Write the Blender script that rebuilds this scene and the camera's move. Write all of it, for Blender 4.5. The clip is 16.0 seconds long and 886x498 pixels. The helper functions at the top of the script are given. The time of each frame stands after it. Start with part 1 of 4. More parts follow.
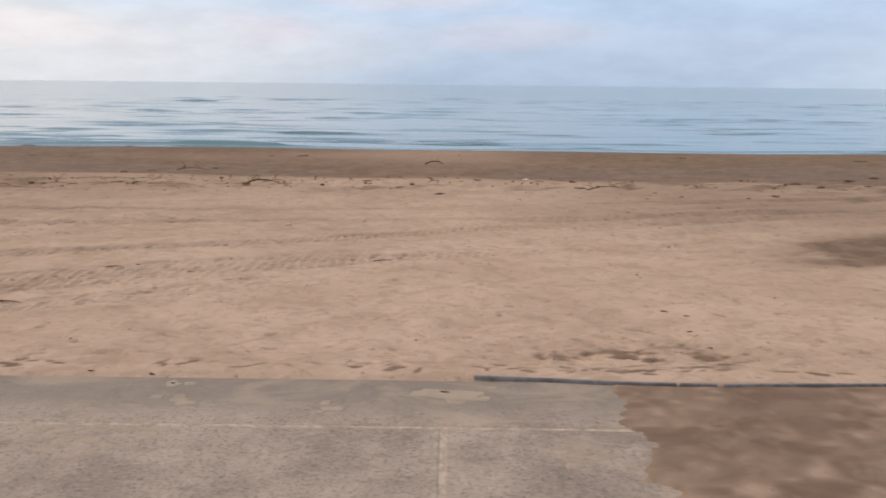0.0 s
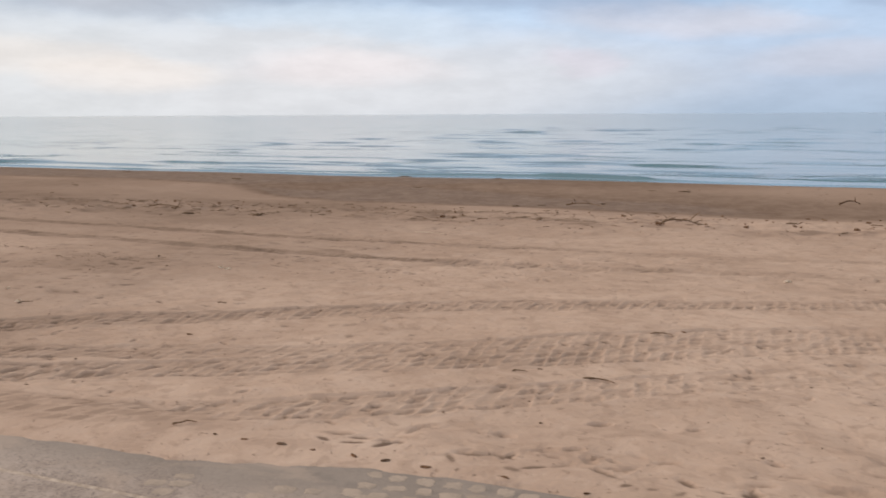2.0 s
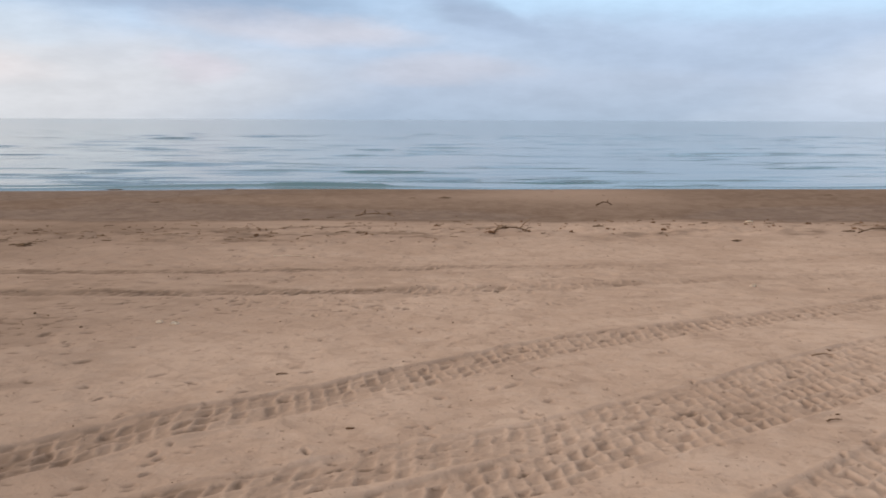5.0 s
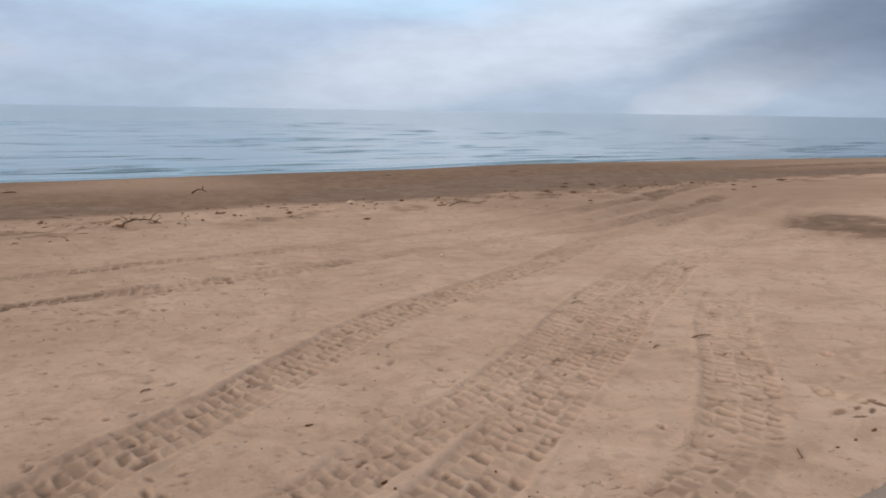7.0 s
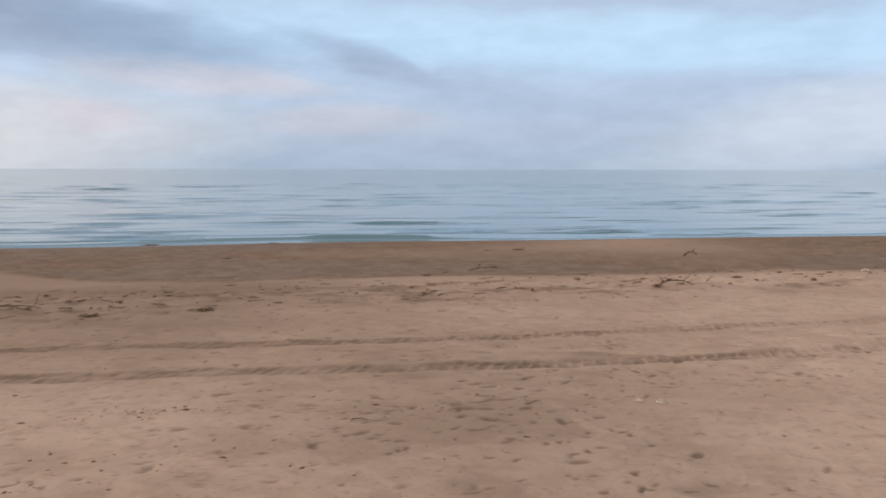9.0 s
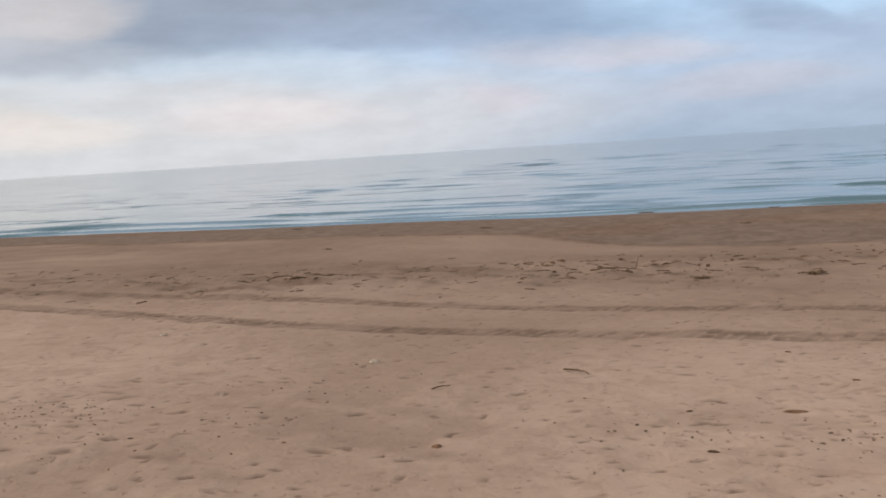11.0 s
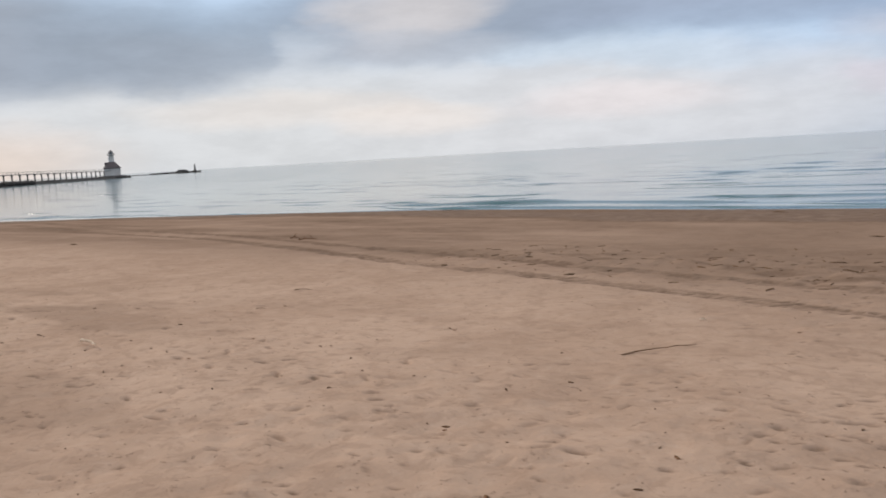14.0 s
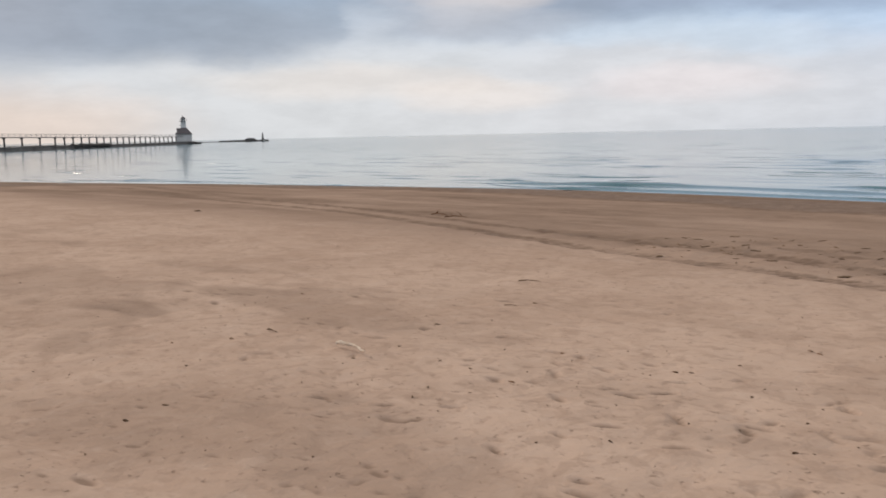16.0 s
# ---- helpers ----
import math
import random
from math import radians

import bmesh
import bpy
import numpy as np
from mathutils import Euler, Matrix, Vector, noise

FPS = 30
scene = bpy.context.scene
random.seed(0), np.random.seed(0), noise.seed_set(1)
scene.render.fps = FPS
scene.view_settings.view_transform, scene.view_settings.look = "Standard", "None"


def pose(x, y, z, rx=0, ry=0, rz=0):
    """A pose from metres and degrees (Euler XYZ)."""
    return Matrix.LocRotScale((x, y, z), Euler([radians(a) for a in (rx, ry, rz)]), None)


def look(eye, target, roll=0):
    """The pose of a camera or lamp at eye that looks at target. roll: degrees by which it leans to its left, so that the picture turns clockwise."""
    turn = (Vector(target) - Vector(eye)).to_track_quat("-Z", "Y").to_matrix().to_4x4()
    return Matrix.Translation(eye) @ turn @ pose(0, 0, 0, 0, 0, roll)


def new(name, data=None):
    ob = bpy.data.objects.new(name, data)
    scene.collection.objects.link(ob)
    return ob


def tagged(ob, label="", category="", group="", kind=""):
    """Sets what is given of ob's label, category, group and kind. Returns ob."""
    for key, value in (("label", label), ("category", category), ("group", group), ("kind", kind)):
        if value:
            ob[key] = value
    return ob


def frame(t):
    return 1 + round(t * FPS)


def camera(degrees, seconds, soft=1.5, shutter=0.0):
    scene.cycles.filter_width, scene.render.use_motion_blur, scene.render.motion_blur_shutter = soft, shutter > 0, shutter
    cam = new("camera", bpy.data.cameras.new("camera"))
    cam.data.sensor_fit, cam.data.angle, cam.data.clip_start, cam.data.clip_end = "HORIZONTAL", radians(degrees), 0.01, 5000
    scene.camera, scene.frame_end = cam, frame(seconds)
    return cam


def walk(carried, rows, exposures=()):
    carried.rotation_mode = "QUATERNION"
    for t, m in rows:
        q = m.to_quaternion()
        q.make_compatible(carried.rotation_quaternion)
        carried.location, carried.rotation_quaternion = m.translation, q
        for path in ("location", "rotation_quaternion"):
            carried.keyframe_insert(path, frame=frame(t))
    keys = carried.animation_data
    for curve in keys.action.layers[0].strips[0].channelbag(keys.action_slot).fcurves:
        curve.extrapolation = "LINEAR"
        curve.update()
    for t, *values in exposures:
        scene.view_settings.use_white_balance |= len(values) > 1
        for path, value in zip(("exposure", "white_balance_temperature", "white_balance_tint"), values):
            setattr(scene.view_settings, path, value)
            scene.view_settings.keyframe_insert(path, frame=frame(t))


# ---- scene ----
cam = camera(55.7, 16.0, 1.8, 0.15)
PATH = [
    (0, (-1.764, 0.654, 1.628), (-1.777, 2.616, 1.242), 0.6),
    (0.5, (-2.4, 0.99, 1.61), (-2.619, 2.941, 1.226), -0.3),
    (1, (-2.977, 1.223, 1.615), (-3.335, 3.157, 1.252), -0.5),
    (1.5, (-3.562, 1.465, 1.613), (-4.078, 3.365, 1.259), -0.3),
    (2, (-4.194, 1.658, 1.648), (-4.903, 3.501, 1.33), -0.3),
    (2.5, (-4.869, 1.852, 1.63), (-5.671, 3.661, 1.341), 0.3),
    (3, (-5.565, 2.015, 1.669), (-6.282, 3.864, 1.413), 0.7),
    (3.2, (-5.777, 2.063, 1.671), (-6.423, 3.941, 1.426), 0.7),
    (5.3, (-8.63, 2.549, 1.645), (-8.305, 4.497, 1.33), 0.4),
    (5.5, (-8.896, 2.644, 1.637), (-8.443, 4.565, 1.314), 0.5),
    (6, (-9.448, 2.812, 1.629), (-8.68, 4.624, 1.274), 0.0),
    (6.5, (-9.892, 2.96, 1.604), (-8.852, 4.63, 1.245), 0.5),
    (7, (-10.444, 3.085, 1.631), (-9.249, 4.655, 1.305), 0.9),
    (7.5, (-11.062, 3.326, 1.624), (-9.891, 4.913, 1.294), -0.4),
    (8, (-11.645, 3.545, 1.638), (-10.612, 5.23, 1.331), -1.6),
    (8.5, (-12.328, 3.7, 1.68), (-11.6, 5.548, 1.449), -1.7),
    (9, (-12.896, 3.81, 1.675), (-12.526, 5.766, 1.485), 0.1),
    (9.3, (-13.267, 3.769, 1.647), (-13.178, 5.756, 1.445), -0.3),
    (9.5, (-13.549, 3.841, 1.642), (-13.57, 5.83, 1.434), -1.2),
    (9.7, (-13.828, 3.87, 1.653), (-13.976, 5.853, 1.431), -2.4),
    (11.8, (-17.027, 3.988, 1.561), (-17.747, 5.842, 1.349), -3.2),
    (12, (-17.281, 4.03, 1.551), (-18.072, 5.856, 1.349), -3.5),
    (12.5, (-17.922, 3.994, 1.561), (-18.918, 5.717, 1.361), -3.9),
    (13, (-18.577, 3.915, 1.568), (-19.708, 5.552, 1.36), -3.3),
    (13.5, (-19.18, 3.839, 1.571), (-20.391, 5.415, 1.355), -2.8),
    (14, (-19.861, 3.829, 1.593), (-21.132, 5.357, 1.371), -3.3),
    (14.5, (-20.647, 3.828, 1.587), (-21.948, 5.327, 1.34), -2.6),
    (15, (-21.354, 3.802, 1.574), (-22.665, 5.288, 1.305), -2.2),
    (15.5, (-22.102, 3.822, 1.55), (-23.431, 5.289, 1.268), -0.8),
    (16, (-22.755, 3.789, 1.56), (-24.127, 5.219, 1.29), -1.2),
]
walk(cam, [(t, look(eye, target, roll)) for t, eye, target, roll in PATH],
     [(0.0, 0.16), (1.0, 0.08), (2.4, 0.11), (3.2, 0.10), (5.5, 0.0), (6.0, -0.06), (7.0, 0.01), (8.0, 0.01), (9.0, -0.01), (10.5, -0.03), (12.5, 0.06), (13.5, 0.01), (14.0, 0.0), (14.5, -0.03), (15.2, -0.03), (16.0, 0.0)])


# ---- small helpers ----
def srgb(r, g, b):
    """A display colour, 0 to 255, as linear values."""
    return tuple(((c / 255 + 0.055) / 1.055) ** 2.4 if c > 10 else c / 255 / 12.92 for c in (r, g, b))


class Net:
    """Short hand for building node trees."""

    def __init__(self, tree):
        self.tree = tree

    def add(self, kind):
        return self.tree.nodes.new(kind)

    def feed(self, socket, value):
        if isinstance(value, bpy.types.NodeSocket):
            self.tree.links.new(value, socket)
        elif value is not None:
            if isinstance(value, tuple) and len(value) == 3 and socket.type == "RGBA":
                value = (*value, 1)
            socket.default_value = value

    def math(self, op, a, b=None, c=None):
        node = self.add("ShaderNodeMath")
        node.operation = op
        for socket, value in zip(node.inputs, (a, b, c)):
            self.feed(socket, value)
        return node.outputs[0]

    def step(self, x, a, b, to0=0.0, to1=1.0):
        node = self.add("ShaderNodeMapRange")
        node.interpolation_type = "SMOOTHSTEP"
        for key, value in (("Value", x), ("From Min", a), ("From Max", b), ("To Min", to0), ("To Max", to1)):
            self.feed(node.inputs[key], value)
        return node.outputs[0]

    def mix(self, f, a, b, blend="MIX"):
        node = self.add("ShaderNodeMix")
        node.data_type, node.blend_type = "RGBA", blend
        self.feed(node.inputs[0], f)
        self.feed(node.inputs[6], a)
        self.feed(node.inputs[7], b)
        return node.outputs[2]

    def noise(self, vector, scale, detail=4.0, rough=0.55, distortion=0.0):
        node = self.add("ShaderNodeTexNoise")
        self.feed(node.inputs["Vector"], vector)
        for key, value in (("Scale", scale), ("Detail", detail), ("Roughness", rough), ("Distortion", distortion)):
            self.feed(node.inputs[key], value)
        return node.outputs[0]

    def vector(self, x, y, z):
        node = self.add("ShaderNodeCombineXYZ")
        for socket, value in zip(node.inputs, (x, y, z)):
            self.feed(socket, value)
        return node.outputs[0]

    def split(self, v):
        node = self.add("ShaderNodeSeparateXYZ")
        self.feed(node.inputs[0], v)
        return node.outputs


# ---- sky: broken evening cloud, brightest low in the west ----
SUN_AZ, SUN_EL = 90.0, 24.0
world = bpy.data.worlds.new("evening_sky")
scene.world = world
world.use_nodes = True
world.node_tree.nodes.clear()
W = Net(world.node_tree)
way = W.add("ShaderNodeTexCoord").outputs["Generated"]
wx, wy, wz = W.split(way)
flat = W.math("SQRT", W.math("ADD", W.math("MULTIPLY", wx, wx), W.math("MULTIPLY", wy, wy)))
az0 = W.math("MULTIPLY", W.math("ARCTAN2", W.math("MULTIPLY", wx, -1.0), wy), 57.2958)
el0 = W.math("MULTIPLY", W.math("ARCTAN2", wz, flat), 57.2958)
# cloud edges wander: two offsets from noise in azimuth and elevation
cell = W.vector(W.math("MULTIPLY", az0, 0.055), W.math("MULTIPLY", el0, 0.16), 0.0)
wisp = W.noise(cell, 1.5, 6.0, 0.54, 0.3)
cell2 = W.vector(W.math("MULTIPLY", az0, 0.05), W.math("MULTIPLY", el0, 0.15), 7.3)
wisp2 = W.noise(cell2, 1.9, 6.0, 0.56, 0.3)
fade = W.step(el0, 0.0, 4.0)
az = W.math("ADD", az0, W.math("MULTIPLY", W.math("SUBTRACT", wisp, 0.5), 10.0))
el = W.math("ADD", el0, W.math("MULTIPLY", W.math("MULTIPLY", W.math("SUBTRACT", wisp2, 0.5), 2.4), fade))


def patch(a, e, da, de, tilt=0.0):
    """A soft oval of cloud about azimuth a (to the left) and elevation e, in degrees."""
    c, s = math.cos(radians(tilt)), math.sin(radians(tilt))
    x, y = W.math("SUBTRACT", az, a), W.math("SUBTRACT", el, e)
    u = W.math("MULTIPLY", W.math("ADD", W.math("MULTIPLY", x, c), W.math("MULTIPLY", y, s)), 1 / da)
    v = W.math("MULTIPLY", W.math("SUBTRACT", W.math("MULTIPLY", y, c), W.math("MULTIPLY", x, s)), 1 / de)
    r = W.math("ADD", W.math("MULTIPLY", u, u), W.math("MULTIPLY", v, v))
    return W.step(r, 2.3, 0.0)


sky = W.add("ShaderNodeTexSky")
sky.sky_type, sky.sun_disc, sky.dust_density = "NISHITA", False, 2.0
sky.sun_elevation, sky.sun_rotation = radians(SUN_EL), radians(-SUN_AZ)
open_sky = W.mix(1.0, sky.outputs[0], (0.10, 0.10, 0.10), "MULTIPLY")
ramp = W.add("ShaderNodeValToRGB")
W.feed(ramp.inputs[0], W.step(el, 0.0, 90.0))
ramp.inputs[0].links[0].from_node.interpolation_type = "LINEAR"
stops = [(0.0, srgb(176, 194, 216)), (0.03, srgb(186, 201, 224)), (0.062, srgb(192, 212, 238)), (0.09, srgb(190, 220, 250)), (0.125, srgb(194, 216, 242)), (0.22, (0.54, 0.59, 0.67)), (0.5, (0.80, 0.81, 0.84)), (1.0, (0.95, 0.95, 0.97))]
while len(ramp.color_ramp.elements) < len(stops):
    ramp.color_ramp.elements.new(0.5)
for knot, (place, colour) in zip(ramp.color_ramp.elements, stops):
    knot.position, knot.color = place, (*colour, 1)
sky_col = W.mix(0.93, open_sky, ramp.outputs[0])
# each: azimuth, elevation, half width, half height, tilt, amount, colour
PALE_BANKS = [
    (50, 2.0, 34, 5.0, 0, 0.92, srgb(221, 222, 223)),
    (24, 2.4, 18, 3.2, 0, 0.55, srgb(222, 222, 226)),
    (77, 1.0, 13, 2.2, 0, 0.60, srgb(240, 214, 194)),
    (50, 3.6, 8, 1.1, 0, 0.45, srgb(242, 231, 222)),
    (41, 2.6, 5, 1.0, 0, 0.5, srgb(243, 231, 222)),
    (27, 3.0, 6, 1.1, 0, 0.60, srgb(238, 228, 228)),
    (12, 3.4, 2.6, 1.0, 0, 0.55, srgb(218, 211, 221)),
    (-4, 3.2, 5, 0.8, 0, 0.45, srgb(212, 208, 216)),
    (5, 6.0, 7, 0.9, 6, 0.60, srgb(216, 210, 216)),
]
GREY_BANDS = [
    (14, 9.0, 11, 1.8, 7, 0.90, srgb(152, 171, 198)),
    (-6, 7.2, 5, 0.9, 16, 0.80, srgb(160, 178, 205)),
    (-13, 5.2, 11, 1.2, 9, 0.65, srgb(176, 194, 219)),
    (-31, 5.1, 10, 1.0, 3, 0.35, srgb(178, 194, 220)),
    (-27, 11.0, 17, 1.3, 0, 0.62, srgb(180, 196, 220)),
    (-22, 8.4, 19, 1.6, 3, 0.80, srgb(198, 228, 254)),
    (34, 9.6, 16, 2.6, -3, 0.95, srgb(156, 167, 184)),
    (22, 8.2, 9, 1.1, 4, 0.75, srgb(164, 177, 199)),
    (27, 5.9, 8, 0.8, 4, 0.55, srgb(206, 222, 238)),
]
DARK_BASES = [
    (68, 8.0, 17, 2.9, 0, 0.97, srgb(156, 167, 182)),
    (57, 6.7, 6, 1.5, 0, 0.70, srgb(160, 170, 184)),
    (82, 9.0, 14, 5.0, 0, 0.85, srgb(170, 175, 186)),
    (41.2, 9.4, 4.6, 2.1, -8, 0.72, srgb(222, 216, 215)),
    (40, 7.2, 6.5, 0.9, 0, 0.65, srgb(187, 193, 204)),
    (48.4, 7.3, 1.6, 1.0, 0, 0.34, srgb(226, 231, 238)),
    (-45, 5.0, 19, 2.6, -13, 0.62, srgb(220, 228, 242)),
    (-57, 2.6, 8, 1.6, -25, 0.50, srgb(216, 221, 232)),
    (-68, 7.6, 14, 3.4, -14, 0.90, srgb(128, 142, 164)),
    (-84, 5.0, 20, 6.0, 0, 0.92, srgb(120, 134, 158)),
]
for a, e, da, de, tilt, much, colour in PALE_BANKS + GREY_BANDS + DARK_BASES:
    sky_col = W.mix(W.math("MULTIPLY", patch(a, e, da, de, tilt), much), sky_col, colour)
mottle = W.step(W.noise(cell, 4.0, 7.0, 0.62), 0.3, 0.7, 0.94, 1.045)
grey = W.add("ShaderNodeCombineColor")
for socket in grey.inputs:
    W.feed(socket, mottle)
sky_col = W.mix(1.0, sky_col, grey.outputs[0], "MULTIPLY")
back = W.add("ShaderNodeBackground")
W.feed(back.inputs[0], sky_col)
W.feed(back.inputs[1], 1.0)
out = W.add("ShaderNodeOutputWorld")
W.tree.links.new(back.outputs[0], out.inputs[0])

sun = new("sun", bpy.data.lights.new("sun", "SUN"))
sun.data.energy, sun.data.angle, sun.data.color = 1.78, radians(22), (1.0, 0.87, 0.74)
sun.matrix_world = look((0, 0, 0), (math.sin(radians(SUN_AZ)) * math.cos(radians(SUN_EL)), -math.cos(radians(SUN_AZ)) * math.cos(radians(SUN_EL)), -math.sin(radians(SUN_EL))))


# ---- materials ----
def material(name):
    m = bpy.data.materials.new(name)
    m.use_nodes = True
    m.node_tree.nodes.clear()
    n = Net(m.node_tree)
    bsdf = n.add("ShaderNodeBsdfPrincipled")
    end = n.add("ShaderNodeOutputMaterial")
    n.tree.links.new(bsdf.outputs[0], end.inputs[0])
    return m, n, bsdf


def bump(n, bsdf, height, strength, distance):
    node = n.add("ShaderNodeBump")
    n.feed(node.inputs["Strength"], strength)
    n.feed(node.inputs["Distance"], distance)
    n.feed(node.inputs["Height"], height)
    n.tree.links.new(node.outputs[0], bsdf.inputs["Normal"])


def surface(name, light, dark, scale, rough=0.8, relief=0.3, depth=0.01, metal=0.0, random_tone=0.0):
    """A plain worn surface: two tones at two scales, with grain."""
    m, n, b = material(name)
    at = n.add("ShaderNodeTexCoord").outputs["Object"]
    big, small = n.noise(at, scale, 4.0), n.noise(at, scale * 7.0, 5.0)
    f = n.step(n.math("ADD", n.math("MULTIPLY", big, 0.6), n.math("MULTIPLY", small, 0.4)), 0.36, 0.64)
    col = n.mix(f, dark, light)
    if random_tone:
        tone = n.step(n.add("ShaderNodeObjectInfo").outputs["Random"], 0.0, 1.0, 1 - random_tone, 1 + random_tone)
        g = n.add("ShaderNodeCombineColor")
        for socket in g.inputs:
            n.feed(socket, tone)
        col = n.mix(1.0, col, g.outputs[0], "MULTIPLY")
    n.feed(b.inputs["Base Color"], col)
    n.feed(b.inputs["Roughness"], n.step(small, 0.3, 0.7, max(0.05, rough - 0.1), min(1, rough + 0.08)))
    n.feed(b.inputs["Metallic"], metal)
    n.feed(b.inputs["Specular IOR Level"], 0.5 if rough < 0.75 else 0.0)
    bump(n, b, small, relief, depth)
    return m


def sand_material():
    m, n, b = material("beach_sand")
    at = n.add("ShaderNodeTexCoord").outputs["Object"]
    x, y, z = n.split(at)
    broad = n.noise(at, 0.42, 4.0, 0.55, 0.6)
    mid = n.noise(at, 2.1, 5.0, 0.58, 0.9)
    fine = n.noise(at, 11.0, 5.0, 0.62)
    grain = n.noise(at, 260.0, 2.0, 0.7)
    speck = n.noise(at, 21.0, 4.0, 0.66)
    pit = n.step(speck, 0.63, 0.69)
    drift = n.noise(at, 4.4, 4.0, 0.55, 1.2)
    col = n.mix(n.step(broad, 0.38, 0.62), (0.462, 0.306, 0.210), (0.528, 0.357, 0.249))
    col = n.mix(n.math("MULTIPLY", n.step(mid, 0.50, 0.64), 0.30), col, (0.350, 0.224, 0.151))
    col = n.mix(n.math("MULTIPLY", n.step(mid, 0.46, 0.34), 0.22), col, (0.580, 0.405, 0.292))
    col = n.mix(n.math("MULTIPLY", n.step(fine, 0.55, 0.74), 0.42), col, (0.310, 0.198, 0.133))
    col = n.mix(n.math("MULTIPLY", n.step(fine, 0.44, 0.25), 0.25), col, (0.600, 0.425, 0.310))
    col = n.mix(n.math("MULTIPLY", pit, 0.48), col, (0.240, 0.146, 0.092))
    col = n.mix(n.math("MULTIPLY", n.step(grain, 0.55, 0.8), 0.2), col, (0.25, 0.165, 0.118))
    col = n.mix(n.math("MULTIPLY", n.step(drift, 0.545, 0.620), 0.34), col, (0.330, 0.212, 0.143))
    col = n.mix(n.math("MULTIPLY", n.step(drift, 0.44, 0.34), 0.18), col, (0.610, 0.435, 0.318))
    # besides real damp this carries shade painted into hollows, treads and far sand
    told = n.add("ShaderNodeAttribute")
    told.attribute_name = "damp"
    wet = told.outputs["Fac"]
    damp_shade = n.step(wet, 0.0, 1.0)
    damp_shade_col = n.mix(n.step(mid, 0.35, 0.68), (0.175, 0.109, 0.072), (0.237, 0.155, 0.105))
    damp_shade_col = n.mix(n.math("MULTIPLY", n.step(drift, 0.56, 0.64), 0.30), damp_shade_col, (0.300, 0.206, 0.145))
    col = n.mix(damp_shade, col, damp_shade_col)
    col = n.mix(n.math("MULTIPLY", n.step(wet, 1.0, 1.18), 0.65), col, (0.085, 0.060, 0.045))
    col = n.mix(1.0, col, (0.951, 0.993, 1.058), "MULTIPLY")
    n.feed(b.inputs["Base Color"], col)
    n.feed(b.inputs["Roughness"], n.step(wet, 1.02, 1.2, 0.95, 0.45))
    n.feed(b.inputs["Specular IOR Level"], n.step(wet, 0.9, 1.2, 0.0, 0.4))
    h = n.math("ADD", n.math("MULTIPLY", fine, 0.012), n.math("MULTIPLY", grain, 0.0008))
    h = n.math("ADD", h, n.math("MULTIPLY", n.noise(at, 34.0, 4.0, 0.6), 0.0040))
    h = n.math("SUBTRACT", h, n.math("MULTIPLY", pit, 0.0045))
    bump(n, b, h, n.step(wet, 0.3, 1.0, 1.0, 0.30), 1.0)
    return m


def water_material():
    m, n, b = material("lake_water")
    at = n.add("ShaderNodeTexCoord").outputs["Object"]
    x, y, z = n.split(at)
    n.feed(b.inputs["Base Color"], (0.052, 0.126, 0.146))
    n.feed(b.inputs["Roughness"], 0.09)
    n.feed(b.inputs["IOR"], 1.333)
    out_there = n.step(y, 40.0, 240.0, 1.0, 0.55)
    ripple = n.noise(n.vector(n.math("MULTIPLY", x, 0.22), y, z), 1.3, 3.0, 0.5, 0.5)
    streak = n.noise(n.vector(n.math("MULTIPLY", x, 0.30), y, n.math("ADD", z, 9.0)), 0.40, 1.0, 0.4, 0.3)
    calm = n.noise(n.vector(n.math("MULTIPLY", x, 0.35), n.math("MULTIPLY", y, 0.8), z), 0.07, 3.0, 0.5)
    busy = n.step(calm, 0.42, 0.60, 0.10, 1.0)
    crest = n.math("MULTIPLY", n.step(streak, 0.60, 0.67), n.math("ADD", n.math("MULTIPLY", busy, 0.24), 0.05))
    h = n.math("ADD", n.math("MULTIPLY", ripple, n.step(busy, 0.0, 1.0, 0.007, 0.022)), crest)
    h = n.math("ADD", h, n.math("MULTIPLY", ripple, n.step(x, -100.0, -220.0, 0.0, 0.10)))
    bump(n, b, n.math("MULTIPLY", h, out_there), 1.0, 1.0)
    return m


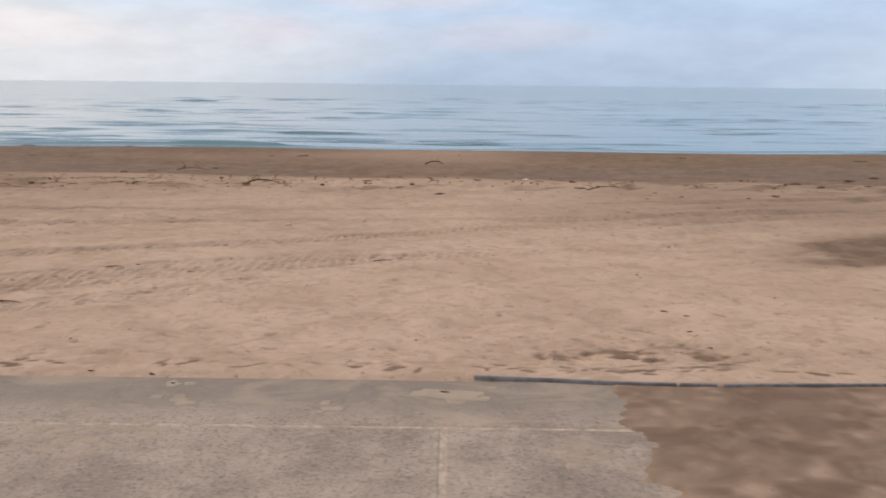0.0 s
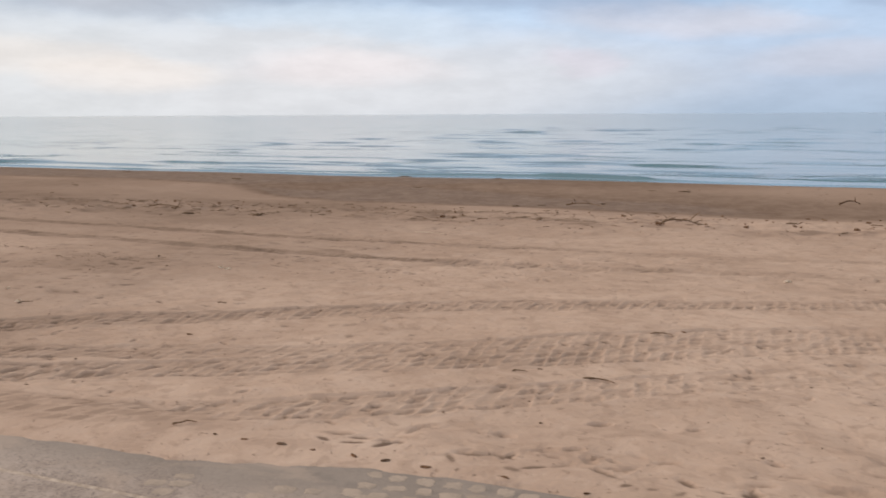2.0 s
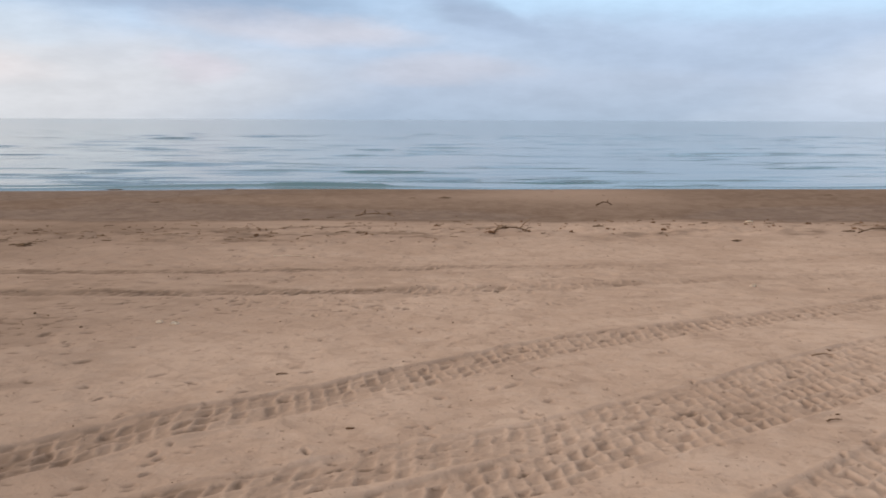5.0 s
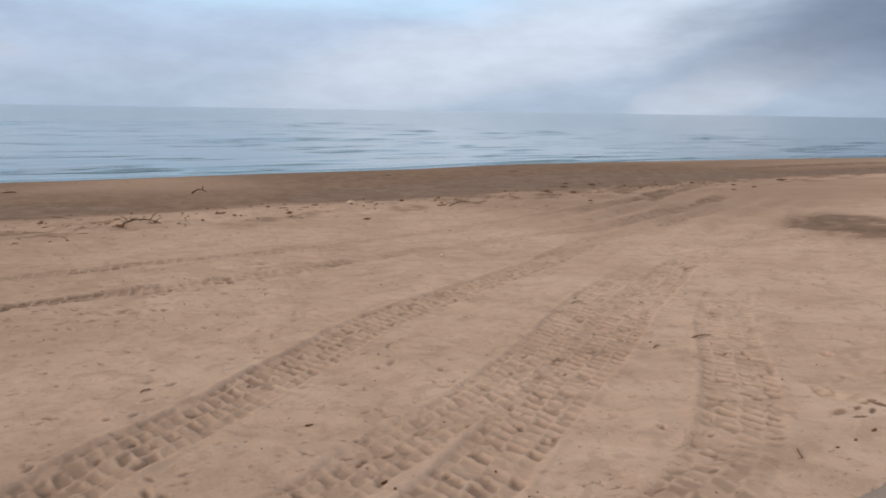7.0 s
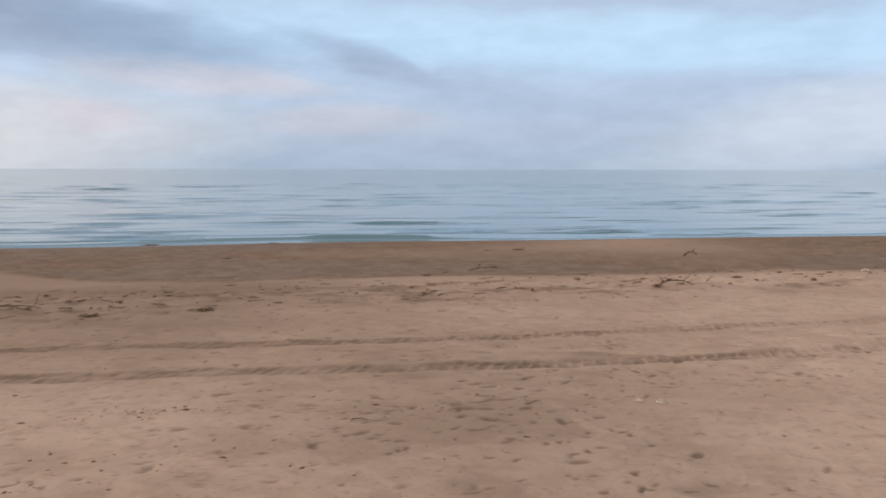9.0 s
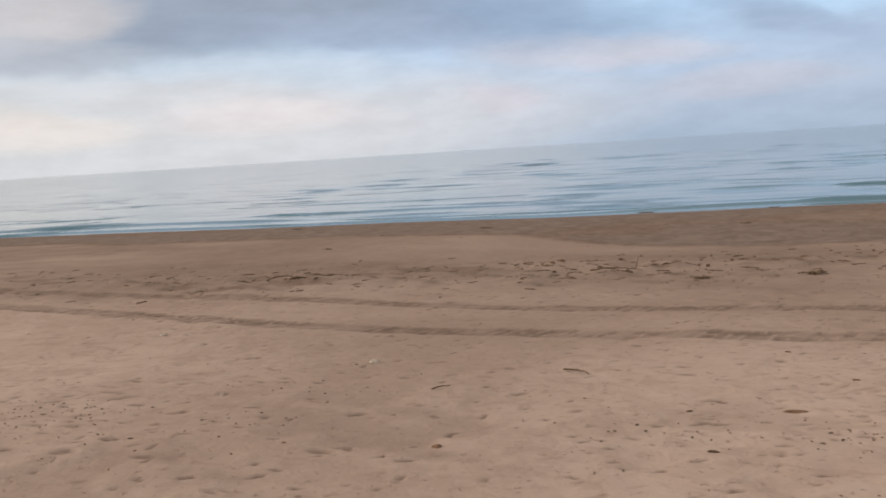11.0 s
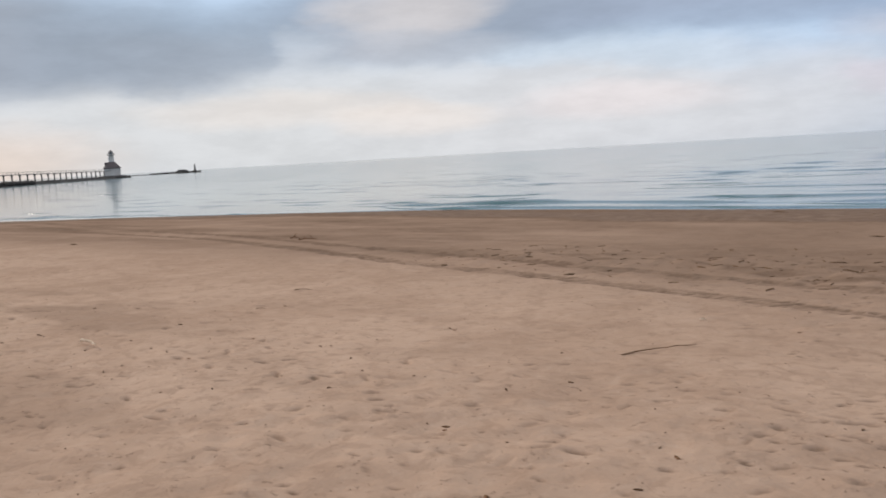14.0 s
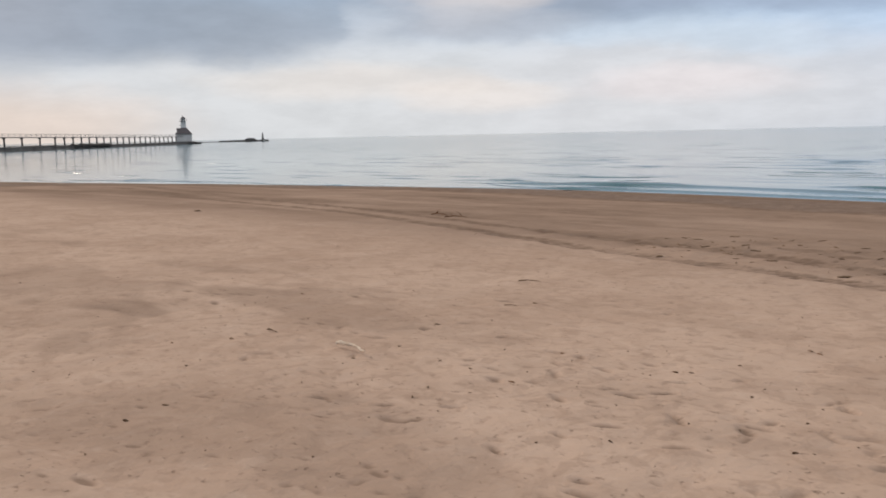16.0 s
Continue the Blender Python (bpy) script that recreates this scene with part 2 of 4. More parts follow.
def concrete_material():
    m, n, b = material("worn_concrete")
    at = n.add("ShaderNodeTexCoord").outputs["Object"]
    x, y, z = n.split(at)
    broad, mid, fine = n.noise(at, 1.1, 4.0, 0.6, 0.5), n.noise(at, 5.0, 6.0, 0.65, 0.2), n.noise(at, 70.0, 3.0, 0.7)
    veil = n.noise(n.vector(n.math("MULTIPLY", x, 0.6), y, z), 2.6, 6.0, 0.64, 0.8)
    # trowelled smooth along the edge, rough and gritty further in
    smooth = n.step(n.math("ADD", y, n.math("MULTIPLY", n.math("SUBTRACT", mid, 0.5), 0.6)), 4.34, 4.62)
    coarse = n.math("SUBTRACT", 1.0, n.math("MULTIPLY", smooth, 0.75))
    col = n.mix(n.step(broad, 0.36, 0.64), (0.292, 0.226, 0.180), (0.405, 0.320, 0.257))
    col = n.mix(n.math("MULTIPLY", smooth, 0.72), col, (0.228, 0.187, 0.150))
    col = n.mix(n.math("MULTIPLY", n.step(mid, 0.48, 0.66), n.math("MULTIPLY", coarse, 0.55)), col, (0.470, 0.375, 0.304))
    col = n.mix(n.math("MULTIPLY", n.step(mid, 0.46, 0.32), 0.45), col, (0.185, 0.152, 0.124))
    col = n.mix(n.math("MULTIPLY", n.step(fine, 0.50, 0.66), n.math("MULTIPLY", coarse, 0.60)), col, (0.125, 0.098, 0.080))
    grit = n.noise(at, 38.0, 5.0, 0.75)
    col = n.mix(n.math("MULTIPLY", n.step(grit, 0.55, 0.66), n.math("MULTIPLY", coarse, 0.50)), col, (0.490, 0.395, 0.322))
    col = n.mix(n.math("MULTIPLY", n.step(grit, 0.45, 0.36), n.math("MULTIPLY", coarse, 0.50)), col, (0.130, 0.098, 0.080))
    # a thin veil of blown sand
    col = n.mix(n.math("MULTIPLY", n.step(veil, 0.50, 0.66), 0.46), col, (0.430, 0.325, 0.246))
    crack = n.noise(at, 1.6, 3.0, 0.5, 1.0)
    line = n.math("ABSOLUTE", n.math("SUBTRACT", crack, 0.5))
    col = n.mix(n.math("MULTIPLY", n.step(line, 0.010, 0.003), 0.14), col, (0.130, 0.100, 0.082))
    n.feed(b.inputs["Base Color"], n.mix(1.0, col, (0.965, 0.945, 0.945), "MULTIPLY"))
    n.feed(b.inputs["Specular IOR Level"], 0.2)
    n.feed(b.inputs["Roughness"], 0.9)
    bump(n, b, n.math("ADD", n.math("MULTIPLY", mid, 0.006), n.math("MULTIPLY", fine, 0.002)), n.math("MULTIPLY", coarse, 0.6), 1.0)
    return m


SAND, WATER, CONCRETE = sand_material(), water_material(), concrete_material()
DRIFT = surface("dry_sand_deposit", (0.400, 0.308, 0.238), (0.318, 0.248, 0.192), 9.0, 0.95, 0.5, 0.01)
BARK = surface("dark_wet_bark", (0.220, 0.120, 0.068), (0.095, 0.052, 0.030), 30.0, 0.9, 0.6, 0.01, 0.0, 0.35)
TWIG = surface("weathered_twig", (0.220, 0.135, 0.080), (0.100, 0.060, 0.036), 25.0, 0.85, 0.5, 0.01, 0.0, 0.3)
BLEACHED = surface("bleached_wood", (0.74, 0.60, 0.46), (0.52, 0.39, 0.29), 20.0, 0.8, 0.4, 0.01)
SHELL = surface("white_shell", (0.88, 0.75, 0.60), (0.70, 0.56, 0.43), 30.0, 0.8, 0.3, 0.005)
PEBBLE = surface("dark_pebble", (0.19, 0.115, 0.072), (0.085, 0.054, 0.036), 25.0, 0.92, 0.3, 0.005, 0.0, 0.4)
WEED = surface("brown_lake_weed", (0.235, 0.150, 0.092), (0.110, 0.070, 0.043), 30.0, 0.9, 0.5, 0.01)
EDGING = surface("grey_blue_edging", (0.230, 0.205, 0.205), (0.105, 0.092, 0.092), 6.0, 0.6, 0.4, 0.005)
JOINT = surface("sand_filled_joint", (0.52, 0.41, 0.32), (0.30, 0.23, 0.175), 20.0, 0.95, 0.4, 0.005)
PIER = surface("pier_concrete", (0.165, 0.150, 0.140), (0.085, 0.078, 0.074), 0.25, 0.9, 0.5, 0.1)
IRON = surface("dark_iron", (0.060, 0.052, 0.050), (0.035, 0.030, 0.030), 1.0, 0.7, 0.2, 0.02)
WHITEWALL = surface("white_painted_wall", (0.74, 0.72, 0.69), (0.60, 0.57, 0.54), 0.4, 0.7, 0.2, 0.02)
ROOF = surface("grey_roof", (0.158, 0.138, 0.138), (0.112, 0.098, 0.099), 0.6, 0.75, 0.4, 0.03)
PANE = surface("dark_window_pane", (0.045, 0.05, 0.055), (0.03, 0.033, 0.037), 1.0, 0.2, 0.05, 0.01)
ROCK = surface("breakwater_rock", (0.120, 0.108, 0.100), (0.060, 0.054, 0.050), 0.3, 0.95, 0.6, 0.1)


# ---- the lie of the land ----
def ease(a, b, x):
    t = np.clip((x - a) / (b - a), 0, 1)
    return t * t * (3 - 2 * t)


def lattice(x, y, size, seed, stretch=1.0):
    """Smooth value noise, -1 to 1, with cells of the given size in metres."""
    table = np.random.RandomState(seed).uniform(-1, 1, (256, 256))
    u, v = x / (size * stretch) + 1000.37, y / size + 1000.73
    i, j = np.floor(u).astype(int), np.floor(v).astype(int)
    f, h = u - i, v - j
    f, h = f * f * (3 - 2 * f), h * h * (3 - 2 * h)
    a, b, c, d = table[i % 256, j % 256], table[(i + 1) % 256, j % 256], table[i % 256, (j + 1) % 256], table[(i + 1) % 256, (j + 1) % 256]
    return (a * (1 - f) + b * f) * (1 - h) + (c * (1 - f) + d * f) * h


def softened(places, values, start, stop, step, width):
    at = np.arange(start, stop + step / 2, step)
    k = np.hanning(2 * width + 1)
    return at, np.convolve(np.pad(np.interp(at, places, values), width, mode="edge"), k / k.sum(), "valid")


SHORE = softened([-400, -120, -90, -75, -60, -50, -42, -36, -30, -25, -20, -14, -9, -4, 2, 8, 14, 20, 26, 32, 40, 60, 120, 400],
                 [-230, -10, 14, 22, 27.0, 29.6, 31.2, 31.2, 30.9, 31.2, 30.6, 31.3, 31.3, 30.9, 31.1, 30.7, 31.4, 30.8, 29.8, 28.8, 27.2, 22, 2, -120], -400, 400, 0.5, 6)
# two cross sections of the beach: with a damp trough behind a low bar, and without
TROUGH = softened([-50, 3, 4, 5, 6, 7, 9, 12, 15, 18, 20, 22, 24, 27, 29, 30.8, 32, 36, 50, 80], [0.10, 0.10, 0.09, 0.05, -0.02, -0.075, -0.13, -0.24, -0.39, -0.51, -0.60, -0.66, -0.655, -0.60, -0.635, -0.70, -0.80, -1.1, -2, -4], -50, 80, 0.25, 4)
SLOPE = softened([-50, 5, 8, 10, 13, 16.3, 19, 22, 26, 29, 30.8, 32, 36, 50, 80], [0.05, 0.04, 0.0, -0.09, -0.2, -0.28, -0.36, -0.43, -0.50, -0.58, -0.70, -0.80, -1.1, -2, -4], -50, 80, 0.25, 4)
DAMP_LINE = softened([-400, -60, -45, -36, -30, -23, -19.5, -17.5, -12, -7, 0, 5, 12, 25, 60, 400], [-232, 23.0, 26.0, 25.2, 24.4, 24.3, 23.6, 21.8, 21.4, 21.0, 20.5, 20.6, 20.4, 19.0, 12, -130], -400, 400, 0.5, 3)
LEVEL = -0.70
EDGE_Y = 4.91
SLAB_Z = 0.080


def shore(x):
    return np.interp(x, *SHORE)


def lie(x, y):
    """The height of the beach without its small relief."""
    along = y - 0.2 - (shore(x) - 31.0) * ease(6, 24, y)
    w = ease(-21.5, -16, x)
    return np.interp(along, *TROUGH) * w + np.interp(along, *SLOPE) * (1 - w) + 0.06 * np.exp(-(((x + 13.5) / 4) ** 2) - ((y - 9) / 2.5) ** 2)


def spaced(*runs):
    """Grid lines: runs of (start, stop, spacing), joined."""
    return np.unique(np.round(np.concatenate([np.arange(a, b, s) for a, b, s in runs]), 4))


def sheet(name, xs, ys, z, mat, attributes=()):
    """A smooth grid mesh with the heights z[j, i] at xs[i], ys[j]."""
    nx, ny = len(xs), len(ys)
    gx, gy = np.meshgrid(xs, ys)
    me = bpy.data.meshes.new(name)
    me.vertices.add(nx * ny)
    me.vertices.foreach_set("co", np.stack([gx, gy, z], -1).astype(np.float32).ravel())
    corner = (np.arange(ny - 1)[:, None] * nx + np.arange(nx - 1)).ravel()
    loops = np.stack([corner, corner + 1, corner + nx + 1, corner + nx], -1).astype(np.int32)
    me.loops.add(loops.size)
    me.loops.foreach_set("vertex_index", loops.ravel())
    me.polygons.add(len(loops))
    me.polygons.foreach_set("loop_start", np.arange(len(loops), dtype=np.int32) * 4)
    me.update(calc_edges=True)
    me.shade_smooth()
    for key, values in attributes:
        me.attributes.new(key, "FLOAT", "POINT").data.foreach_set("value", values.astype(np.float32).ravel())
    me.materials.append(mat)
    return new(name, me)


# tyre tracks: way points, width, pitch of the tread, depth, whether the lugs show, and how far shade and damp darken
# the pressed sand
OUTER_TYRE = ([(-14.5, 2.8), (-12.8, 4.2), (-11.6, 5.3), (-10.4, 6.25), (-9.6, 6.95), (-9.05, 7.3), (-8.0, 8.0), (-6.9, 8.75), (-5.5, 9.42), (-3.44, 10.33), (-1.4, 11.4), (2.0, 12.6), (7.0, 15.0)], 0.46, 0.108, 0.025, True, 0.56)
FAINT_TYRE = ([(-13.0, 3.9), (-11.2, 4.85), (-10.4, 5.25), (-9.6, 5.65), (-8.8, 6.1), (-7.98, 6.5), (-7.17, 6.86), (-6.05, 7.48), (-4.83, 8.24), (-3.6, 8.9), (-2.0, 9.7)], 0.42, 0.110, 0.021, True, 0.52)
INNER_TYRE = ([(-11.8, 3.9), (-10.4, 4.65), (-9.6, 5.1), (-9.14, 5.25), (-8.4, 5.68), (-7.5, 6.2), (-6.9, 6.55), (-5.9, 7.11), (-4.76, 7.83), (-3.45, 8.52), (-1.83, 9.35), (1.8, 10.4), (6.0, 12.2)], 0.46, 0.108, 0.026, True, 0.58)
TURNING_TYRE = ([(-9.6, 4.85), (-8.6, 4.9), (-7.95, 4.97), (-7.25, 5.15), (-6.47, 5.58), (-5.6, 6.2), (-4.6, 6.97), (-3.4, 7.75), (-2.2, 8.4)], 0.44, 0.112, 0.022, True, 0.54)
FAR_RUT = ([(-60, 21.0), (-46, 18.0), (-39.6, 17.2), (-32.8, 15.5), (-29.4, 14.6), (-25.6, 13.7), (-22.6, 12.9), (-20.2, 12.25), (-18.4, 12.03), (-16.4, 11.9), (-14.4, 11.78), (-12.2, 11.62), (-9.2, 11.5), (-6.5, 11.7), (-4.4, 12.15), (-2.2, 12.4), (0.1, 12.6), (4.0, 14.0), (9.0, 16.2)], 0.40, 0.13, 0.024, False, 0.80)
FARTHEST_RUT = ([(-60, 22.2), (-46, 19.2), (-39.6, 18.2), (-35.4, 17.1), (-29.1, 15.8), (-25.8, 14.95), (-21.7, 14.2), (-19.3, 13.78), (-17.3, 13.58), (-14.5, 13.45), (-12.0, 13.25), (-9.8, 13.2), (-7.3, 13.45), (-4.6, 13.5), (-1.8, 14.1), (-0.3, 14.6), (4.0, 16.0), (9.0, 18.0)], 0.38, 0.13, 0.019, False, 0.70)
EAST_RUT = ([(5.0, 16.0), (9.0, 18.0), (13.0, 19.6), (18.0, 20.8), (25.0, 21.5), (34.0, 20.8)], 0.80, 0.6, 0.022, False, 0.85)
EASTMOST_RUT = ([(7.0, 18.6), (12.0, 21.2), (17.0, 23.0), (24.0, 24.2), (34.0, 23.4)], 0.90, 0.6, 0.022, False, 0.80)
TRACKS = [OUTER_TYRE, FAINT_TYRE, INNER_TYRE, TURNING_TYRE, FAR_RUT, FARTHEST_RUT, EAST_RUT, EASTMOST_RUT]


def curve_through(points, step):
    """Even steps along a smooth line through the points."""
    p = np.array([2 * np.array(points[0]) - points[1], *points, 2 * np.array(points[-1]) - points[-2]])
    out = []
    for a, b, c, d in zip(p, p[1:], p[2:], p[3:]):
        for t in np.linspace(0, 1, max(2, int(np.linalg.norm(c - b) / step)), endpoint=False):
            out.append(0.5 * (2 * b + (c - a) * t + (2 * a - 5 * b + 4 * c - d) * t * t + (3 * b - a - 3 * c + d) * t**3))
    return np.array(out + [p[-2]])


XS = spaced((-2500, -600, 380), (-600, -120, 40), (-120, -46, 2.0), (-46, -30, 0.10), (-30, -28, 0.046), (-28, -11.2, 0.030), (-11.2, -10.2, 0.020), (-10.2, -4.6, 0.0145), (-4.6, 0.9, 0.022), (0.9, 4.0, 0.07), (4.0, 14, 0.14), (14, 34, 0.3), (34, 40, 0.8), (40, 120, 8), (120, 600, 60), (600, 2501, 380))
YS = spaced((-2000, -100, 300), (-100, 0, 10), (0, 3.2, 0.8), (3.2, 4.4, 0.03), (4.4, 5.0, 0.018), (5.0, 8.8, 0.0155), (8.8, 10.4, 0.023), (10.4, 14.4, 0.042), (14.4, 15.2, 0.052), (15.2, 22.5, 0.10), (22.5, 33, 0.2), (33, 61, 4))
GX, GY = np.meshgrid(XS, YS)
height = lie(GX, GY)
land = ease(-0.6, 2.5, shore(GX) - GY)
bare = ease(EDGE_Y - 0.25, EDGE_Y, GY)
rough_zone = ease(0.1, 0.7, lattice(GX, GY, 2.3, 5, 1.8)) * (1 - 0.8 * ease(-1.0, 1.0, GY - np.interp(GX, *DAMP_LINE)))
height = height + land * (0.016 * lattice(GX, GY, 2.6, 1, 1.4) + 0.009 * lattice(GX, GY, 0.8, 2, 1.2) + 0.0075 * lattice(GX, GY, 0.33, 3, 1.1))
height = height + land * (0.0045 + 0.010 * rough_zone) * lattice(GX, GY, 0.14, 4, 1.3) + land * 0.0030 * lattice(GX, GY, 0.085, 6, 1.2)
# the wrack line is churned up
wrack = np.exp(-(((GY - np.interp(GX, [-46, -30, -22, -17, -8, 0, 10], [17.5, 16, 15.6, 17.5, 18.8, 18.9, 19.4])) / 1.7) ** 2)) * ease(-40, -22, GX)
height = height + wrack * (0.055 * np.maximum(lattice(GX, GY, 0.34, 11, 1.6), -0.15) + 0.026 * lattice(GX, GY, 0.16, 12, 1.4))
# ground torn up where vehicles turn
torn = np.exp(-((((GX - 3.5) / 1.9) ** 2) + ((GY - 10.2 - 0.45 * (GX - 3.5)) / 1.05) ** 2) ** 2)
height = height + torn * (0.022 * lattice(GX, GY, 0.5, 13, 2.0) + 0.010 * lattice(GX, GY, 0.15, 19, 2.0))
# damp holds darker tone: torn and churned ground, broad bands along the beach
damp = np.minimum(0.95 * torn * (1 + 0.4 * lattice(GX, GY, 0.3, 14, 2.0) + 0.25 * lattice(GX, GY, 0.1, 28, 1.6)), 0.9) + (0.36 + 0.14 * ease(-13, -9, GX)) * wrack * np.maximum(lattice(GX, GY, 0.40, 15, 2.0) + 0.5 * lattice(GX, GY, 0.14, 27, 1.8), 0) + 0.20 * np.exp(-(((GX + 13.0) / 4.5) ** 2)) + 0.27 * np.exp(-(((GX + 18.3) / 2.3) ** 2)) * ease(15.0, 11.0, GY) + 0.24 * np.exp(-(((GX + 11.0) / 1.9) ** 2)) * ease(15.0, 10.0, GY) + 0.12 * np.exp(-(((GX + 30.0) / 2.4) ** 2)) * ease(11.0, 8.0, GY) + 1.4 * np.exp(-(((GX + 0.62) / 0.62) ** 2) - ((GY - 5.48) / 0.30) ** 2) * np.maximum(0.15 + lattice(GX, GY, 0.10, 18, 1.6) + 0.5 * lattice(GX, GY, 0.05, 23, 1.5), 0) + (0.16 + 0.06 * ease(-9, -14, GX)) * ease(12.5, 17.0, GY) * ease(3, -8, GX) * (1 + 0.5 * lattice(GX, GY, 1.6, 17, 2.5))
damp = damp + 0.30 * ease(10, 14, GY) * (ease(-2, 3, GX) * ease(25, 15, GX) + 0.5 * ease(-12.5, -15, GX) * ease(-30, -24, GX))
# lower beach darker: damp, plus the tiny shadows of rough sand put into tone
damp = damp + 0.15 * ease(8.5, 13, GY) + 0.10 * ease(12.0, 16.0, GY) * ease(-18, -23, GX) + 0.12 * np.exp(-(((GX + 21.0) / 1.8) ** 2)) * ease(15.0, 11.0, GY)
# low ridges left by sand blown and driven along the beach
ridge = np.exp(-(((GY - 13.4 - 0.35 * (GX - 1)) / 3.0) ** 2)) * ease(-2.0, 2.0, GX) * ease(11.0, 6.0, GX)
height = height + 0.045 * ridge * np.sin((GY - 0.42 * GX) * 7.0 + 1.5 * lattice(GX, GY, 1.2, 16))
scuffed = np.exp(-(((GY - 11.8) / 1.9) ** 2)) * ease(-17, -11, GX) * ease(-1, -4, GX) + 0.6 * np.exp(-(((GY - 8.2) / 1.6) ** 2)) * ease(-16.5, -20, GX)
damp = damp + 0.26 * scuffed * np.maximum(0.6 * lattice(GX, GY, 0.45, 21, 1.9) + 0.7 * lattice(GX, GY, 0.15, 22, 1.8) - 0.05, 0)
height = height - 0.012 * scuffed * np.maximum(lattice(GX, GY, 0.17, 22, 1.8), 0)
stained = ease(-8, -11, GX) * ease(11.5, 8.0, GY) * (0.35 + 0.65 * ease(-21, -17, GX) + 0.4 * ease(-27, -29, GX))
damp = damp + (0.17 - 0.02 * ease(-21, -25, GX)) * stained * ease(0.0, 0.50, lattice(GX, GY, 0.75, 24, 1.2) + 0.55 * lattice(GX, GY, 0.28, 25, 1.3) + 0.16 * lattice(GX, GY, 0.08, 26, 1.3))
# soft tongues of wind-laid sand over darker crust
swirl_x, swirl_y = GX + 0.5 * lattice(GX, GY, 1.3, 150), GY + 0.35 * lattice(GX, GY, 1.1, 151)
damp = damp + 0.27 * ease(-22, -25.5, GX) * ease(12.0, 8.5, GY) * ease(-0.15, 0.55, lattice(swirl_x - 0.5 * swirl_y, swirl_y, 0.7, 152, 2.0) + 0.35 * lattice(swirl_x, swirl_y, 0.22, 153, 1.8))
height = height - 0.012 * stained * ease(0.05, 0.32, lattice(GX, GY, 0.75, 24, 1.2) + 0.55 * lattice(GX, GY, 0.28, 25, 1.3))
press, heave, turned = np.zeros(GX.shape), np.zeros(GX.shape), np.zeros(GX.shape)
for number, (points, width, pitch, deep, wide_row, cell_shade) in enumerate(TRACKS):
    line = curve_through(points, 0.12)
    far, run = np.full(GX.shape, 9.0), np.zeros(GX.shape)
    gone = 0.0
    for a, b in zip(line, line[1:]):
        d = b - a
        size = float(np.hypot(*d))
        i0, i1 = np.searchsorted(XS, (min(a[0], b[0]) - 0.8, max(a[0], b[0]) + 0.8))
        j0, j1 = np.searchsorted(YS, (min(a[1], b[1]) - 0.8, max(a[1], b[1]) + 0.8))
        if i1 > i0 and j1 > j0 and size > 1e-6:
            px, py = GX[j0:j1, i0:i1] - a[0], GY[j0:j1, i0:i1] - a[1]
            s, side = (px * d[0] + py * d[1]) / size, (py * d[0] - px * d[1]) / size
            away = np.hypot(s - np.clip(s, 0, size), side)
            near = away < np.abs(far[j0:j1, i0:i1])
            far[j0:j1, i0:i1][near] = (np.sign(side) * away)[near]
            run[j0:j1, i0:i1][near] = (s + gone)[near]
        gone += size
    q = far / (width / 2)
    inside = 1 - ease(0.95, 1.06, np.abs(q))
    rim = np.exp(-(((np.abs(q) - 1.13) / 0.09) ** 2))
    # lugs press flat-bottomed cells, with thin walls of sand left standing between them
    lanes = np.array([-1.0, -0.55, 0.0, 0.64, 1.0]) if wide_row else np.array([-1.0, 0.05, 1.0])
    wander = q + 0.07 * lattice(GX, GY, 0.16, 90 + number) + 0.04 * lattice(GX, GY, 0.05, 120 + number)
    row = np.clip(np.searchsorted(lanes, wander.ravel()).reshape(q.shape) - 1, 0, len(lanes) - 2)
    across = lanes[row + 1] - lanes[row]
    within = np.clip((wander - lanes[row]) / across, 0, 1)
    beat = run / pitch + 0.43 * row + np.array([-0.65, -0.80, -0.95, -0.55])[row] * (within - 0.5) + 0.15 * lattice(GX, GY, 0.2, 70 + number) + 0.06 * lattice(GX, GY, 0.05, 110 + number)
    lug = np.floor(beat)
    uneven = (np.sin(lug * 12.9898 + row * 78.233 + number) * 43758.5453) % 1.0
    part_way = beat - lug
    lip = np.minimum(0.09 / across, 0.4)
    shape = ease(0.0, 0.24, part_way) * ease(1.0, 0.74, part_way) * ease(0.0, lip, within) * ease(1.0, 1.0 - lip, within)
    stands = ease(-0.75, 0.05, lattice(GX, GY, 0.075, 130 + number) + 0.4 * lattice(GX, GY, 0.2, 140 + number))
    block = (1 - (1 - shape) * (0.15 + 0.85 * stands)) * (0.30 + 0.70 * uneven)
    if wide_row:
        block = np.where(row == 3, np.maximum(block, 0.30), block)
    worn = 0.78 + 0.22 * ease(-0.5, 0.25, lattice(GX, GY, 0.8, 20 + number, 1.3))
    if not wide_row:
        worn = np.maximum(worn, 0.7) * (0.35 + 0.65 * np.maximum(ease(-4.0, -9.5, GX), ease(4.0, 8.0, GX)))
    fade_in = ease(0.0, 0.8, run) * ease(gone, gone - 2.0, run)
    if number == 3:
        fade_in = fade_in * (0.70 + 0.30 * ease(-4.0, -6.3, GX))
    elif wide_row:
        fade_in = fade_in * (0.38 + 0.62 * ease(0.5, -3.4, GX))
    amount = inside * fade_in * bare
    press = np.minimum(press, amount * (-deep * 0.10 - deep * 0.90 * block * worn))
    heave = np.maximum(heave, rim * fade_in * bare * deep * 0.40 * (0.5 + 0.8 * lattice(GX, GY, 0.18, 30 + number)))
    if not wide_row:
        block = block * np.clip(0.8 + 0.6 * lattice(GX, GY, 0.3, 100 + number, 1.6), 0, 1)
